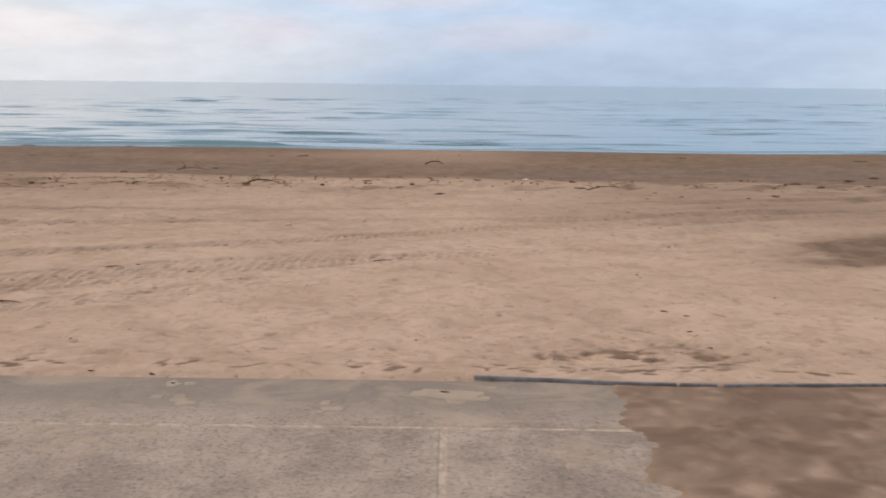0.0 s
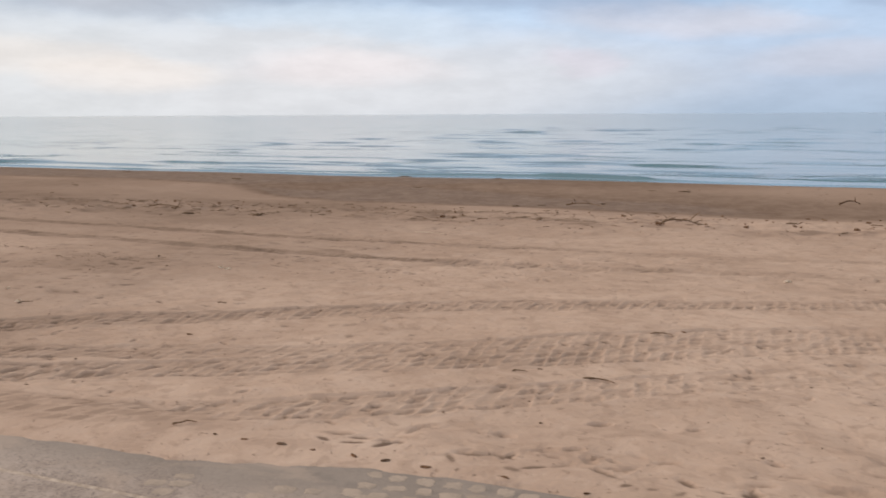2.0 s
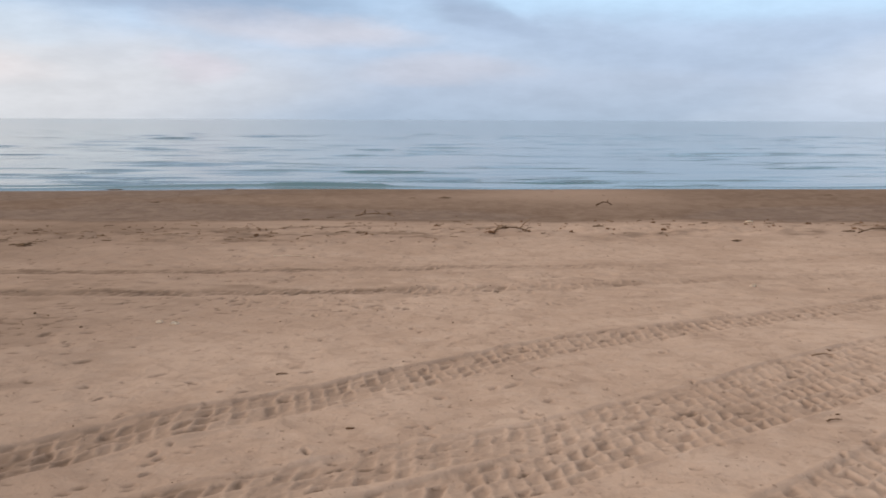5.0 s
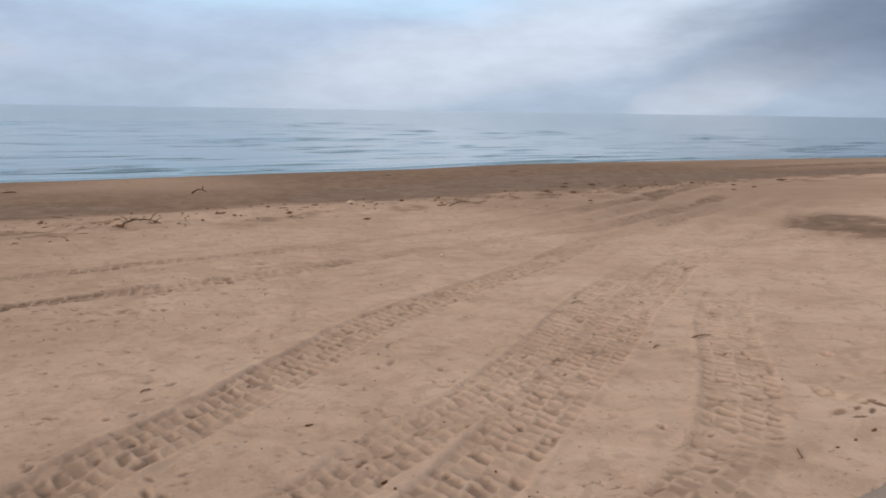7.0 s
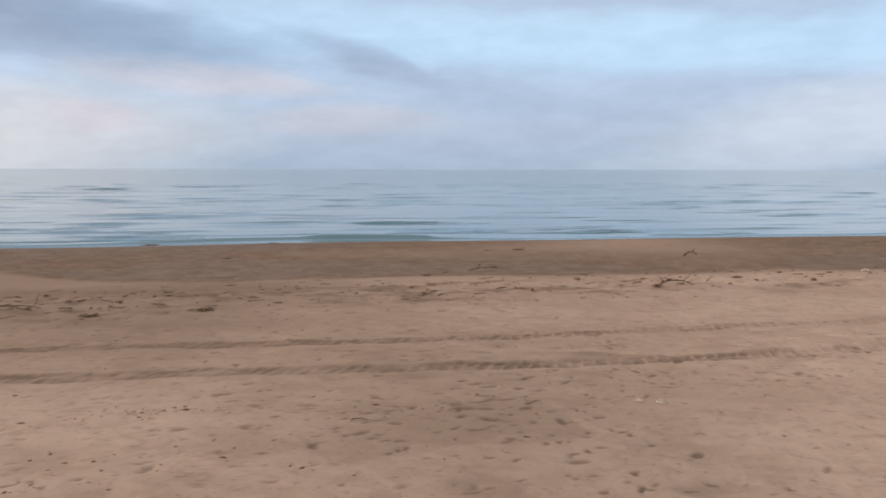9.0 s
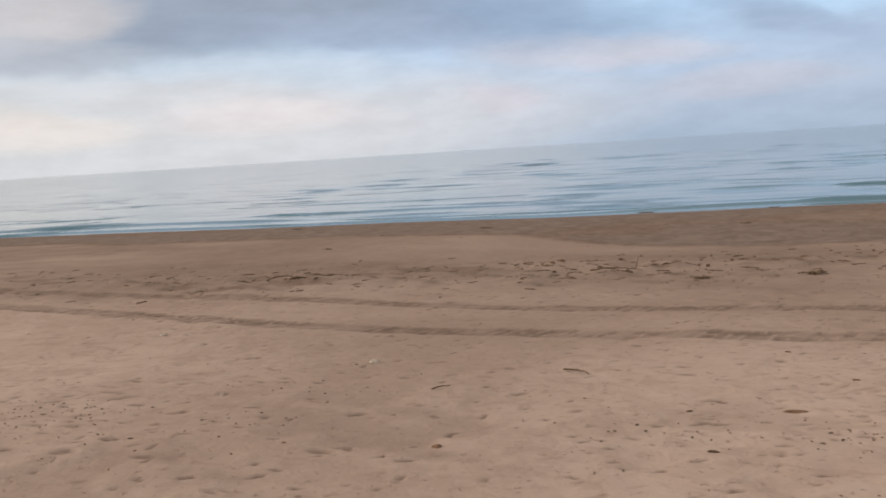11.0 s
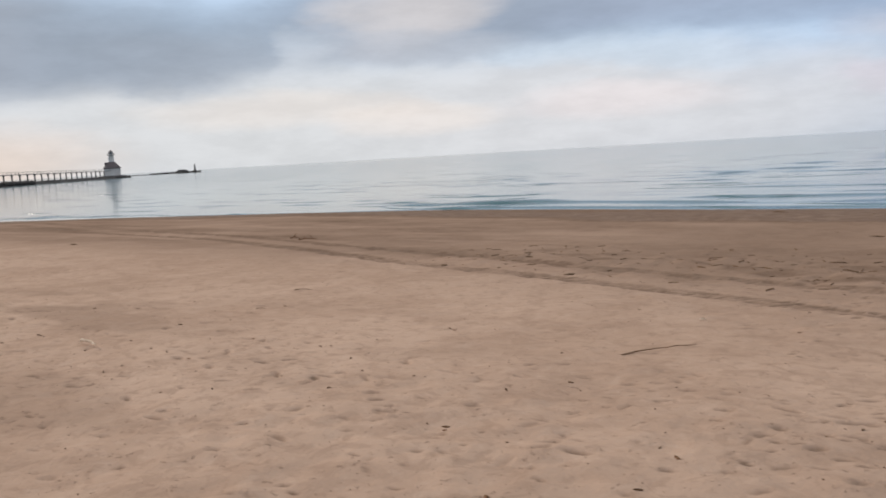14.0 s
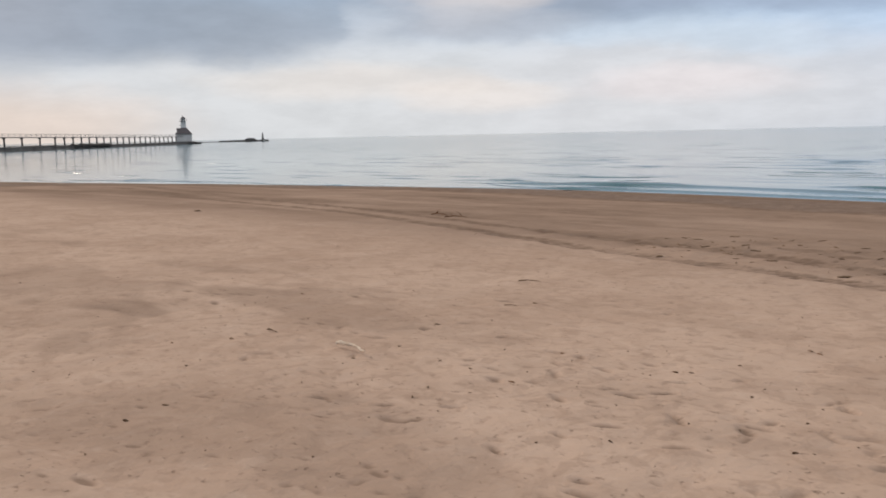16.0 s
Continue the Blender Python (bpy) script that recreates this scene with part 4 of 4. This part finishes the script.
part("rock_base", head, ROCK, lighthouse, "dark rubble stone round the base")
bm = ring_wall(bmesh.new(), 8, 6.0, -0.9, 6.0, 0.35, 0.5)
part("plinth", bm, PIER, lighthouse)
bm = bmesh.new()
box(bm, -4.3, -4.2, 0.3, 4.3, 4.2, 4.30, 0.05)
part("keeper_house", bm, WHITEWALL, lighthouse)
bm = bmesh.new()
base = [bm.verts.new(c) for c in ((-4.75, -4.65, 4.25), (4.75, -4.65, 4.25), (4.75, 4.65, 4.25), (-4.75, 4.65, 4.25))]
eave = [bm.verts.new(v.co + Vector((0, 0, 0.22))) for v in base]
apex = [bm.verts.new(c) for c in ((-1.5, -1.5, 7.9), (1.5, -1.5, 7.9), (1.5, 1.5, 7.9), (-1.5, 1.5, 7.9))]
for lower, upper in ((base, eave), (eave, apex)):
    for n in range(4):
        bm.faces.new((lower[n], lower[(n + 1) % 4], upper[(n + 1) % 4], upper[n]))
bm.faces.new(base[::-1])
bm.faces.new(apex)
part("roof", bm, ROOF, lighthouse)
bm = ring_wall(bmesh.new(), 8, 1.65, 6.6, 1.40, 11.3, 0.5)
part("tower", bm, WHITEWALL, lighthouse)
gallery = part("gallery", ring_wall(bmesh.new(), 8, 1.9, 11.25, 1.95, 11.5, 0.5), IRON, lighthouse, "dark iron gallery")
bm = bmesh.new()
for n in range(16):
    a = 2 * math.pi * n / 16
    tube(bm, [(1.9 * math.cos(a), 1.9 * math.sin(a), 11.6), (1.9 * math.cos(a), 1.9 * math.sin(a), 12.5)], [0.045, 0.045], 4)
tube(bm, [(1.9 * math.cos(2 * math.pi * n / 16), 1.9 * math.sin(2 * math.pi * n / 16), 12.5) for n in range(17)], [0.05] * 17, 4)
part("railing", bm, IRON, gallery)
part("lantern", ring_wall(bmesh.new(), 8, 1.15, 11.45, 1.15, 13.1, 0.5), WHITEWALL, lighthouse)
bm = bmesh.new()
for n in range(8):
    a = 2 * math.pi * (n + 0.0) / 8
    bmesh.ops.create_cube(bm, size=1.0, matrix=pose(1.04 * math.cos(a), 1.04 * math.sin(a), 12.45, 0, 0, math.degrees(a)) @ Matrix.Diagonal((0.09, 0.60, 0.95, 1)))
part("lantern_panes", bm, PANE, lighthouse, "dark lantern glazing")
cap = ring_wall(bmesh.new(), 8, 1.5, 13.05, 0.18, 14.1, 0.5)
ring_wall(cap, 6, 0.2, 14.05, 0.05, 14.75)
part("lantern_roof", cap, ROOF, lighthouse)
bm = bmesh.new()
box(bm, -1.0, -3.6, 5.2, 1.0, -1.0, 6.7, 0.03)
dormer = part("dormer", bm, ROOF, lighthouse)
bm = bmesh.new()
v = [bm.verts.new(c) for c in ((-1.25, -3.75, 6.65), (1.25, -3.75, 6.65), (0, -3.75, 7.7), (-1.25, -0.9, 6.65), (1.25, -0.9, 6.65), (0, -0.9, 7.7))]
for f in ((0, 1, 2), (3, 5, 4), (0, 2, 5, 3), (1, 4, 5, 2), (0, 3, 4, 1)):
    bm.faces.new([v[k] for k in f])
bmesh.ops.recalc_face_normals(bm, faces=bm.faces)
part("gable", bm, ROOF, dormer)
for x, z in ((-2.4, 2.9), (0.0, 2.9), (2.4, 2.9)):
    bm = bmesh.new()
    box(bm, x - 0.42, -4.26, z - 0.95, x + 0.42, -4.16, z + 0.55, 0.01)
    part("window", bm, PANE, lighthouse)
for y, z in ((-1.6, 2.9), (1.6, 2.9)):
    bm = bmesh.new()
    box(bm, -4.36, y - 0.42, z - 0.85, -4.26, y + 0.42, z + 0.85, 0.01)
    part("window", bm, PANE, lighthouse)
bm = bmesh.new()
box(bm, -0.3, -1.6, 9.0, 0.3, -1.2, 10.0)
part("window", bm, PANE, lighthouse)

# ---- outer breakwater with its small beacon ----
breakwater = thing("breakwater", "low dark rubble breakwater on the horizon", "breakwater", pose(-601, 398.4, LEVEL, 0, 0, math.degrees(math.atan2(-24.4, -15.8))))
bm = bmesh.new()
for k in range(330):
    x = r.uniform(-4, 34)
    s = r.uniform(0.7, 1.3)
    bmesh.ops.create_icosphere(bm, subdivisions=1, radius=s, matrix=pose(x, r.uniform(-2.6, 2.6), r.uniform(-0.6, 0.55) * (1.0 if x < 22 else 0.35), r.uniform(0, 90), r.uniform(0, 90), 0))
part("rubble", bm, ROCK, breakwater)
bm = bmesh.new()
box(bm, 22, -1.5, -1.0, 190, 1.5, 0.45, 0.1)
part("causeway", bm, PIER, breakwater)
bm = bmesh.new()
box(bm, 5.5, -2.2, 0.3, 14.0, 2.2, 2.25, 0.1)
box(bm, 7.0, -1.6, 2.2, 12.8, 1.6, 2.8, 0.1)
part("block_house", bm, PIER, breakwater)
beacon = thing("beacon_tower", "small slender beacon tower on the breakwater", "beacon", pose(-601, 398.4, LEVEL + 0.4))
part("shaft", ring_wall(ring_wall(bmesh.new(), 8, 1.5, -0.4, 1.3, 1.2), 8, 0.85, 1.2, 0.5, 5.4), PIER, beacon)
part("lantern", ring_wall(ring_wall(bmesh.new(), 8, 0.75, 5.4, 0.75, 5.6), 8, 0.4, 5.6, 0.12, 6.8), IRON, beacon)

# ---- drift and litter on the sand ----
rnd = random.Random(17)


def branch_thing(name, x, y, turn, length, radius, twigs, seed, label, mat=TWIG, up=0.1, group="", bend=0.06):
    ob = thing(name, label, "driftwood", on_sand(x, y, turn, 0.006), group)
    pts, rad = crooked(length, radius, bend, up, seed, 9)
    part("stem", tube(bmesh.new(), pts, rad), mat, ob)
    q = random.Random(seed + 1)
    for k in range(twigs):
        p = Vector(pts[q.randint(1, 7)])
        a, s = q.uniform(0, 6.28), q.uniform(0.15, 0.4) * length
        tip = p + Vector((math.cos(a) * s, math.sin(a) * s * 0.6, s * q.uniform(0.1, 0.7)))
        part("twig", tube(bmesh.new(), [p, (p + tip) / 2 + Vector((0, 0, s * 0.08)), tip], [radius * 0.55, radius * 0.4, radius * 0.2], 5), mat, ob)
    return ob


def clump_mesh(seed, size, bits, flat=1.0):
    """A tangle of weed and twigs."""
    q = random.Random(seed)
    bm = bmesh.new()
    for k in range(bits):
        a, s = q.uniform(0, 6.28), size * q.uniform(0.25, 0.9)
        c = Vector((q.gauss(0, 0.20) * size, q.gauss(0, 0.12) * size, q.uniform(0.01, 0.10) * size))
        d = Vector((math.cos(a), math.sin(a) * 0.6, q.uniform(-0.1, 0.2))) * s / 2
        t = size * q.uniform(0.012, 0.03)
        tube(bm, [c - d, c + Vector((0, 0, s * 0.07)), c + d], [t, t * 1.2, t * 0.5], 4)
    for k in range(4):
        core = pebble_shape(seed * 7 + k, size * q.uniform(0.10, 0.2), size * q.uniform(0.07, 0.14), size * q.uniform(0.04, 0.10), 0.7, 1)
        bmesh.ops.translate(core, verts=core.verts, vec=(q.gauss(0, 0.1) * size, q.gauss(0, 0.05) * size, 0.0))
        tmp = bpy.data.meshes.new("tmp")
        core.to_mesh(tmp)
        core.free()
        bm.from_mesh(tmp)
        bpy.data.meshes.remove(tmp)
    bmesh.ops.scale(bm, verts=bm.verts, vec=(1, 1, flat))
    return bm


# the forked branch of the wrack line, with its root knot
main = branch_thing("driftwood_branch", -5.72, 18.33, 6, 0.80, 0.018, 7, 3, "forked brown driftwood branch on the wrack line", TWIG, 0.12)
part("root_knot", clump_mesh(5, 0.26, 16), BARK, main, "", pose(-0.38, 0, 0.03))
branch_thing("driftwood_branch", -22.82, 10.03, 62, 0.76, 0.007, 0, 8, "long thin curved driftwood stick lying alone", TWIG, 0.015, "", 0.015)
branch_thing("driftwood_branch", -16.69, 10.24, -34, 0.26, 0.009, 0, 9, "short brown driftwood stick", TWIG, 0.03)
branch_thing("driftwood_branch", -27.36, 7.59, -9, 0.36, 0.016, 0, 10, "curved bleached pale stick", BLEACHED, 0.05)
branch_thing("driftwood_branch", -9.5, 14.9, -8, 0.62, 0.007, 0, 12, "thin bleached straw lying on dry sand", BLEACHED, 0.01)
branch_thing("driftwood_branch", -35.3, 17.3, 8, 0.6, 0.016, 3, 13, "dark forked branch on the wrack line", BARK, 0.05)
branch_thing("driftwood_branch", -36.3, 17.75, -14, 0.5, 0.016, 2, 14, "dark forked branch on the wrack line", BARK, 0.06)
branch_thing("driftwood_branch", -22.1, 16.05, 12, 0.55, 0.012, 3, 15, "thin brown branch among weed", TWIG, 0.10)
branch_thing("driftwood_branch", -8.35, 22.2, -10, 0.95, 0.018, 3, 16, "thin brown branch at the damp edge", TWIG, 0.06)
branch_thing("driftwood_branch", 1.45, 18.1, 6, 0.7, 0.016, 2, 18, "thin brown branch on the wrack line", TWIG, 0.05)
branch_thing("driftwood_branch", -2.2, 24.6, 28, 0.55, 0.025, 1, 19, "dark short branch on damp sand", BARK, 0.16)
branch_thing("driftwood_branch", -16.9, 17.1, 10, 0.8, 0.016, 2, 20, "thin brown branch on the wrack line", TWIG, 0.05)
for x, y, turn, length, seed in ((-4.9, 8.32, 4, 0.20, 1), (-5.64, 6.82, 12, 0.12, 2), (-5.12, 6.82, -6, 0.24, 3), (-6.9, 5.0, 40, 0.14, 4), (-2.43, 8.94, 6, 0.22, 5), (-10.55, 7.37, 66, 0.16, 6), (-28.6, 11.3, 24, 0.30, 7), (-22.9, 14.9, 14, 0.22, 8), (-27.74, 9.91, 20, 0.16, 9), (-28.38, 7.62, -8, 0.16, 10), (-17.6, 9.62, 40, 0.18, 11), (-9.33, 19.2, 70, 0.4, 12), (-8.9, 8.1, 30, 0.1, 13), (-12.4, 9.6, -10, 0.14, 14)):
    pts, rad = crooked(length * 0.85, 0.004 + length * 0.014, 0.05, 0.05, seed + 40, 6)
    solo("twig", tube(bmesh.new(), pts, rad, 5), TWIG, "small weathered brown twig on dry sand", "twig", on_sand(x, y, turn), "twigs on the sand")

# clumps of weed
for x, y, size, turn, seed in ((-1.95, 16.66, 0.22, 20, 1), (1.0, 18.18, 0.24, 0, 2), (-1.1, 20.28, 0.20, 40, 3), (-9.92, 21.55, 0.22, 10, 4), (-8.02, 22.98, 0.20, 70, 5), (6.32, 20.3, 0.30, 15, 6), (8.05, 21.33, 0.34, 30, 7), (-3.64, 19.74, 0.26, 5, 8), (-15.64, 16.3, 0.26, 0, 9), (-21.3, 16.15, 0.22, 0, 10), (-21.7, 16.46, 0.22, 35, 11), (-21.8, 15.9, 0.30, 10, 12), (-14.1, 16.6, 0.34, 0, 13), (-26.1, 14.14, 0.16, 20, 14), (-42.0, 14.86, 0.22, 0, 15), (9.2, 22.4, 0.26, 10, 51), (6.57, 19.5, 0.28, 50, 52), (9.6, 21.6, 0.34, 0, 53), (4.63, 17.03, 0.18, 20, 54), (3.85, 16.28, 0.18, 70, 55), (7.7, 19.6, 0.2, 15, 56), (9.8, 19.8, 0.24, 80, 57), (11.2, 20.3, 0.24, 30, 58), (9.2, 18.8, 0.2, 0, 59), (12.5, 19.9, 0.28, 45, 60), (12.1, 18.1, 0.24, 10, 61), (10.6, 17.1, 0.22, 60, 62), (11.8, 17.2, 0.26, 25, 63), (15.4, 18.5, 0.4, 5, 64)):
    solo("weed_clump", clump_mesh(seed, size * 0.9, 26), WEED, "dark brown clump of dried lake weed", "weed", on_sand(x, y, turn), "weed clumps")
for x, y, size, turn, seed in ((-6.35, 26.85, 0.75, 4, 21), (-7.3, 26.8, 0.42, 0, 22), (-23.6, 21.3, 0.58, 2, 23), (-14.36, 25.9, 0.55, 8, 24), (11.0, 26.9, 0.8, -10, 25), (-17.02, 31.0, 1.0, 3, 26), (-13.25, 30.85, 0.7, 0, 27), (-21.0, 25.8, 0.8, 6, 28), (-27.6, 28.0, 0.7, 0, 29), (5.6, 27.4, 0.6, 5, 30), (-41.0, 29.6, 0.9, 10, 31)):
    solo("weed_mat", clump_mesh(seed, size * 0.42, 44, 0.5), WEED, "flat brown mat of weed on damp sand", "weed", on_sand(x, y, turn), "weed mats near the water")

# bark chips and pebbles that stand alone
CHIP_A = [(-15.08, 11.04), (-13.04, 10.80), (-15.86, 9.24), (-14.75, 10.05), (-14.39, 8.36), (-12.82, 8.64), (-13.29, 8.94), (-12.99, 9.23), (-12.23, 10.09), (-15.74, 8.47), (-16.54, 9.50), (-11.35, 9.01), (-14.22, 9.05), (-13.95, 10.02), (-13.65, 10.18)]
CHIP_B = [(-22.36, 12.53), (-22.13, 11.44), (-20.88, 8.79), (-19.59, 8.36), (-23.09, 8.29), (-22.83, 8.69), (-24.91, 10.00), (-19.19, 8.18), (-18.19, 8.27), (-27.70, 10.23), (-25.27, 8.72), (-21.59, 7.21), (-22.14, 6.78), (-22.97, 7.50), (-21.60, 7.66), (-20.44, 7.74)]
CHIP_C = [(-26.21, 8.61), (-26.00, 7.77), (-25.36, 8.68), (-24.96, 7.27), (-27.56, 8.71), (-28.65, 6.89), (-28.40, 7.26), (-29.49, 8.09), (-29.65, 8.88), (-27.14, 5.79), (-27.22, 6.07), (-24.99, 10.03), (-22.93, 7.44), (-24.05, 6.88), (-28.34, 7.64)]
CHIP_D = [(0.02, 6.72), (-0.10, 6.22), (0.00, 8.30), (0.83, 11.97), (-0.11, 6.88), (-0.11, 5.72), (-4.75, 8.51), (-4.80, 14.70), (1.05, 11.70), (-8.50, 6.05), (-8.39, 6.96), (-8.32, 5.32), (-5.54, 6.96)]
EDGE_LUMPS = [(-4.82, 4.94), (-3.35, 4.93), (-6.30, 4.95), (-6.67, 4.94), (-5.91, 4.95), (-5.55, 4.95), (-5.18, 4.96), (-4.41, 4.95), (-3.69, 4.96), (-6.50, 4.94), (-6.12, 4.94), (-5.75, 4.95)]
CHIP_SHAPES = []
for k in range(6):
    me = bpy.data.meshes.new("bark_chip")
    bm = pebble_shape(100 + k, 0.024 * rnd.uniform(0.8, 1.4), 0.011 * rnd.uniform(0.8, 1.3), 0.008 * rnd.uniform(0.8, 1.3), 0.6)
    bm.to_mesh(me)
    bm.free()
    me.materials.append(BARK if k < 4 else PEBBLE)
    CHIP_SHAPES.append(me)
for places, label, category in ((CHIP_A + CHIP_B + CHIP_C + CHIP_D, "small dark bark chip on dry sand", "bark chip"), (EDGE_LUMPS, "small dark lump at the edge of the concrete", "bark chip")):
    for x, y in places:
        ob = new("bark_chip", rnd.choice(CHIP_SHAPES))
        ob.matrix_basis = on_sand(x, y, rnd.uniform(-40, 40), 0.001, rnd.uniform(0.5, 0.95))
        tagged(ob, label, category, "bark chips on the sand")
solo("bark_piece", pebble_shape(60, 0.072, 0.026, 0.016, 0.5), BARK, "long dark slab of wet bark on sand", "bark", on_sand(-15.23, 9.29, -3))
solo("bark_piece", pebble_shape(61, 0.032, 0.026, 0.015, 0.5), BARK, "rounded dark piece of bark on sand", "bark", on_sand(-17.27, 8.38, -30))

# pale shells
for k, (x, y, size) in enumerate(((-10.03, 9.78, 0.035), (-3.90, 11.69, 0.04), (-11.24, 7.80, 0.022), (-10.67, 7.40, 0.03), (-23.10, 11.63, 0.025), (-21.26, 11.56, 0.035), (-18.46, 10.52, 0.04), (-19.19, 9.26, 0.02), (-10.18, 9.86, 0.03), (0.07, 20.64, 0.085))):
    bm = bmesh.new()
    rows = []
    for i in range(5):
        rr = size * i / 4
        rows.append([bm.verts.new((rr * math.cos(a) * 1.25, rr * math.sin(a), size * 0.55 * (1 - (i / 4) ** 2) + 0.003 * math.cos(a * 9) * i / 4 + 0.004)) for a in (2 * math.pi * n / 18 for n in range(18))] if i else [bm.verts.new((0, 0, size * 0.55 + 0.004))])
    for n in range(18):
        bm.faces.new((rows[0][0], rows[1][n], rows[1][(n + 1) % 18]))
    for a, b in zip(rows[1:], rows[2:]):
        for n in range(18):
            bm.faces.new((a[n], b[n], b[(n + 1) % 18], a[(n + 1) % 18]))
    bmesh.ops.solidify(bm, geom=bm.faces, thickness=0.002)
    solo("shell", bm, SHELL, "small white shell on the sand", "shell", on_sand(x, y, 40 * k), "shells on the sand")


# ---- crumbs too small and many to count ----
def crumbs(name, places, mat, label, category, long=0.03, wide=0.012, tall=0.006):
    """Many small bits of bark and stalk in one mesh."""
    q = random.Random(len(places))
    verts, faces = [], []
    for x, y, size in places:
        m = on_sand(x, y, q.uniform(0, 180))
        l, w, h = long * size * q.uniform(0.5, 1.5), wide * size * q.uniform(0.6, 1.4), tall * size * q.uniform(0.6, 1.5)
        n = len(verts)
        ring = [(l, 0), (l * 0.45, w), (-l * 0.5, w * 0.9), (-l, 0.1 * w), (-l * 0.4, -w), (l * 0.5, -w * 0.8)]
        verts += [m @ Vector((a, b, -0.004)) for a, b in ring] + [m @ Vector((a * 0.75, b * 0.6, h * q.uniform(0.7, 1.2))) for a, b in ring]
        faces += [tuple(n + k for k in (i, (i + 1) % 6, 6 + (i + 1) % 6, 6 + i)) for i in range(6)] + [tuple(n + 6 + i for i in range(6))]
    me = bpy.data.meshes.new(name)
    me.from_pydata(verts, [], faces)
    me.materials.append(mat)
    return tagged(new(name, me), label, category, "", "stuff")


q = random.Random(23)
wrack_y = lambda x: float(np.interp(x, [-46, -30, -22, -17, -8, 0, 10, 20], [17.5, 16, 15.6, 17.8, 18.9, 19.0, 19.6, 19.2]))  # noqa: E731
spots = []
for _ in range(1000):
    x = q.choice((q.uniform(-19, 12), q.uniform(-19, -5), q.uniform(-30, -16)))
    spots.append((x, wrack_y(x) + q.gauss(0.3, 1.0), q.uniform(0.6, 2.0)))
crumbs("wrack_litter", spots, TWIG, "scattered dark weed, stalks and bark along the wrack line", "litter", 0.050, 0.0045)
spots = []
for _ in range(130):
    x = q.uniform(-20, 13)
    spots.append((x, wrack_y(x) + 0.5 + abs(q.gauss(0, 0.8)) * q.choice((-0.6, 1)), q.uniform(0.4, 1.3)))
crumbs("wrack_lumps", spots, BARK, "small dark lumps of weed and bark along the wrack line", "litter", 0.042, 0.028, 0.026)
spots = [(q.uniform(-34, 4), 5.4 + 11 * q.random() ** 1.2, q.uniform(0.35, 0.95)) for _ in range(1100)]
for cx, cy, sx, sy, count in ((-20.3, 8.4, 0.45, 0.22, 60), (-20.4, 7.8, 0.4, 0.15, 20), (-20.05, 8.6, 0.3, 0.15, 25), (-14.0, 10.2, 0.3, 0.12, 40), (-13.45, 10.15, 0.15, 0.1, 15), (-15.4, 8.75, 0.8, 0.3, 60), (-14.2, 8.8, 0.8, 0.3, 40), (-18.7, 8.5, 0.3, 0.2, 20), (-18.6, 9.5, 0.35, 0.2, 20), (-12.0, 10.0, 0.7, 0.3, 40), (-25.8, 8.0, 1.6, 0.7, 40), (-7.5, 11.3, 1.3, 0.5, 30)):
    spots += [(q.gauss(cx, sx), q.gauss(cy, sy), q.uniform(0.5, 1.15)) for _ in range(count)]
spots = [s for s in spots if s[1] > EDGE_Y + 0.1]
crumbs("sand_litter", spots, TWIG, "tiny dark crumbs of bark scattered over the sand", "litter", 0.011, 0.005)
spots = [(q.uniform(-25, 14), q.uniform(21, 30.3), q.uniform(0.6, 1.6)) for _ in range(220)]
crumbs("damp_litter", spots, WEED, "sparse dark weed scraps on damp sand", "litter", 0.035, 0.010)
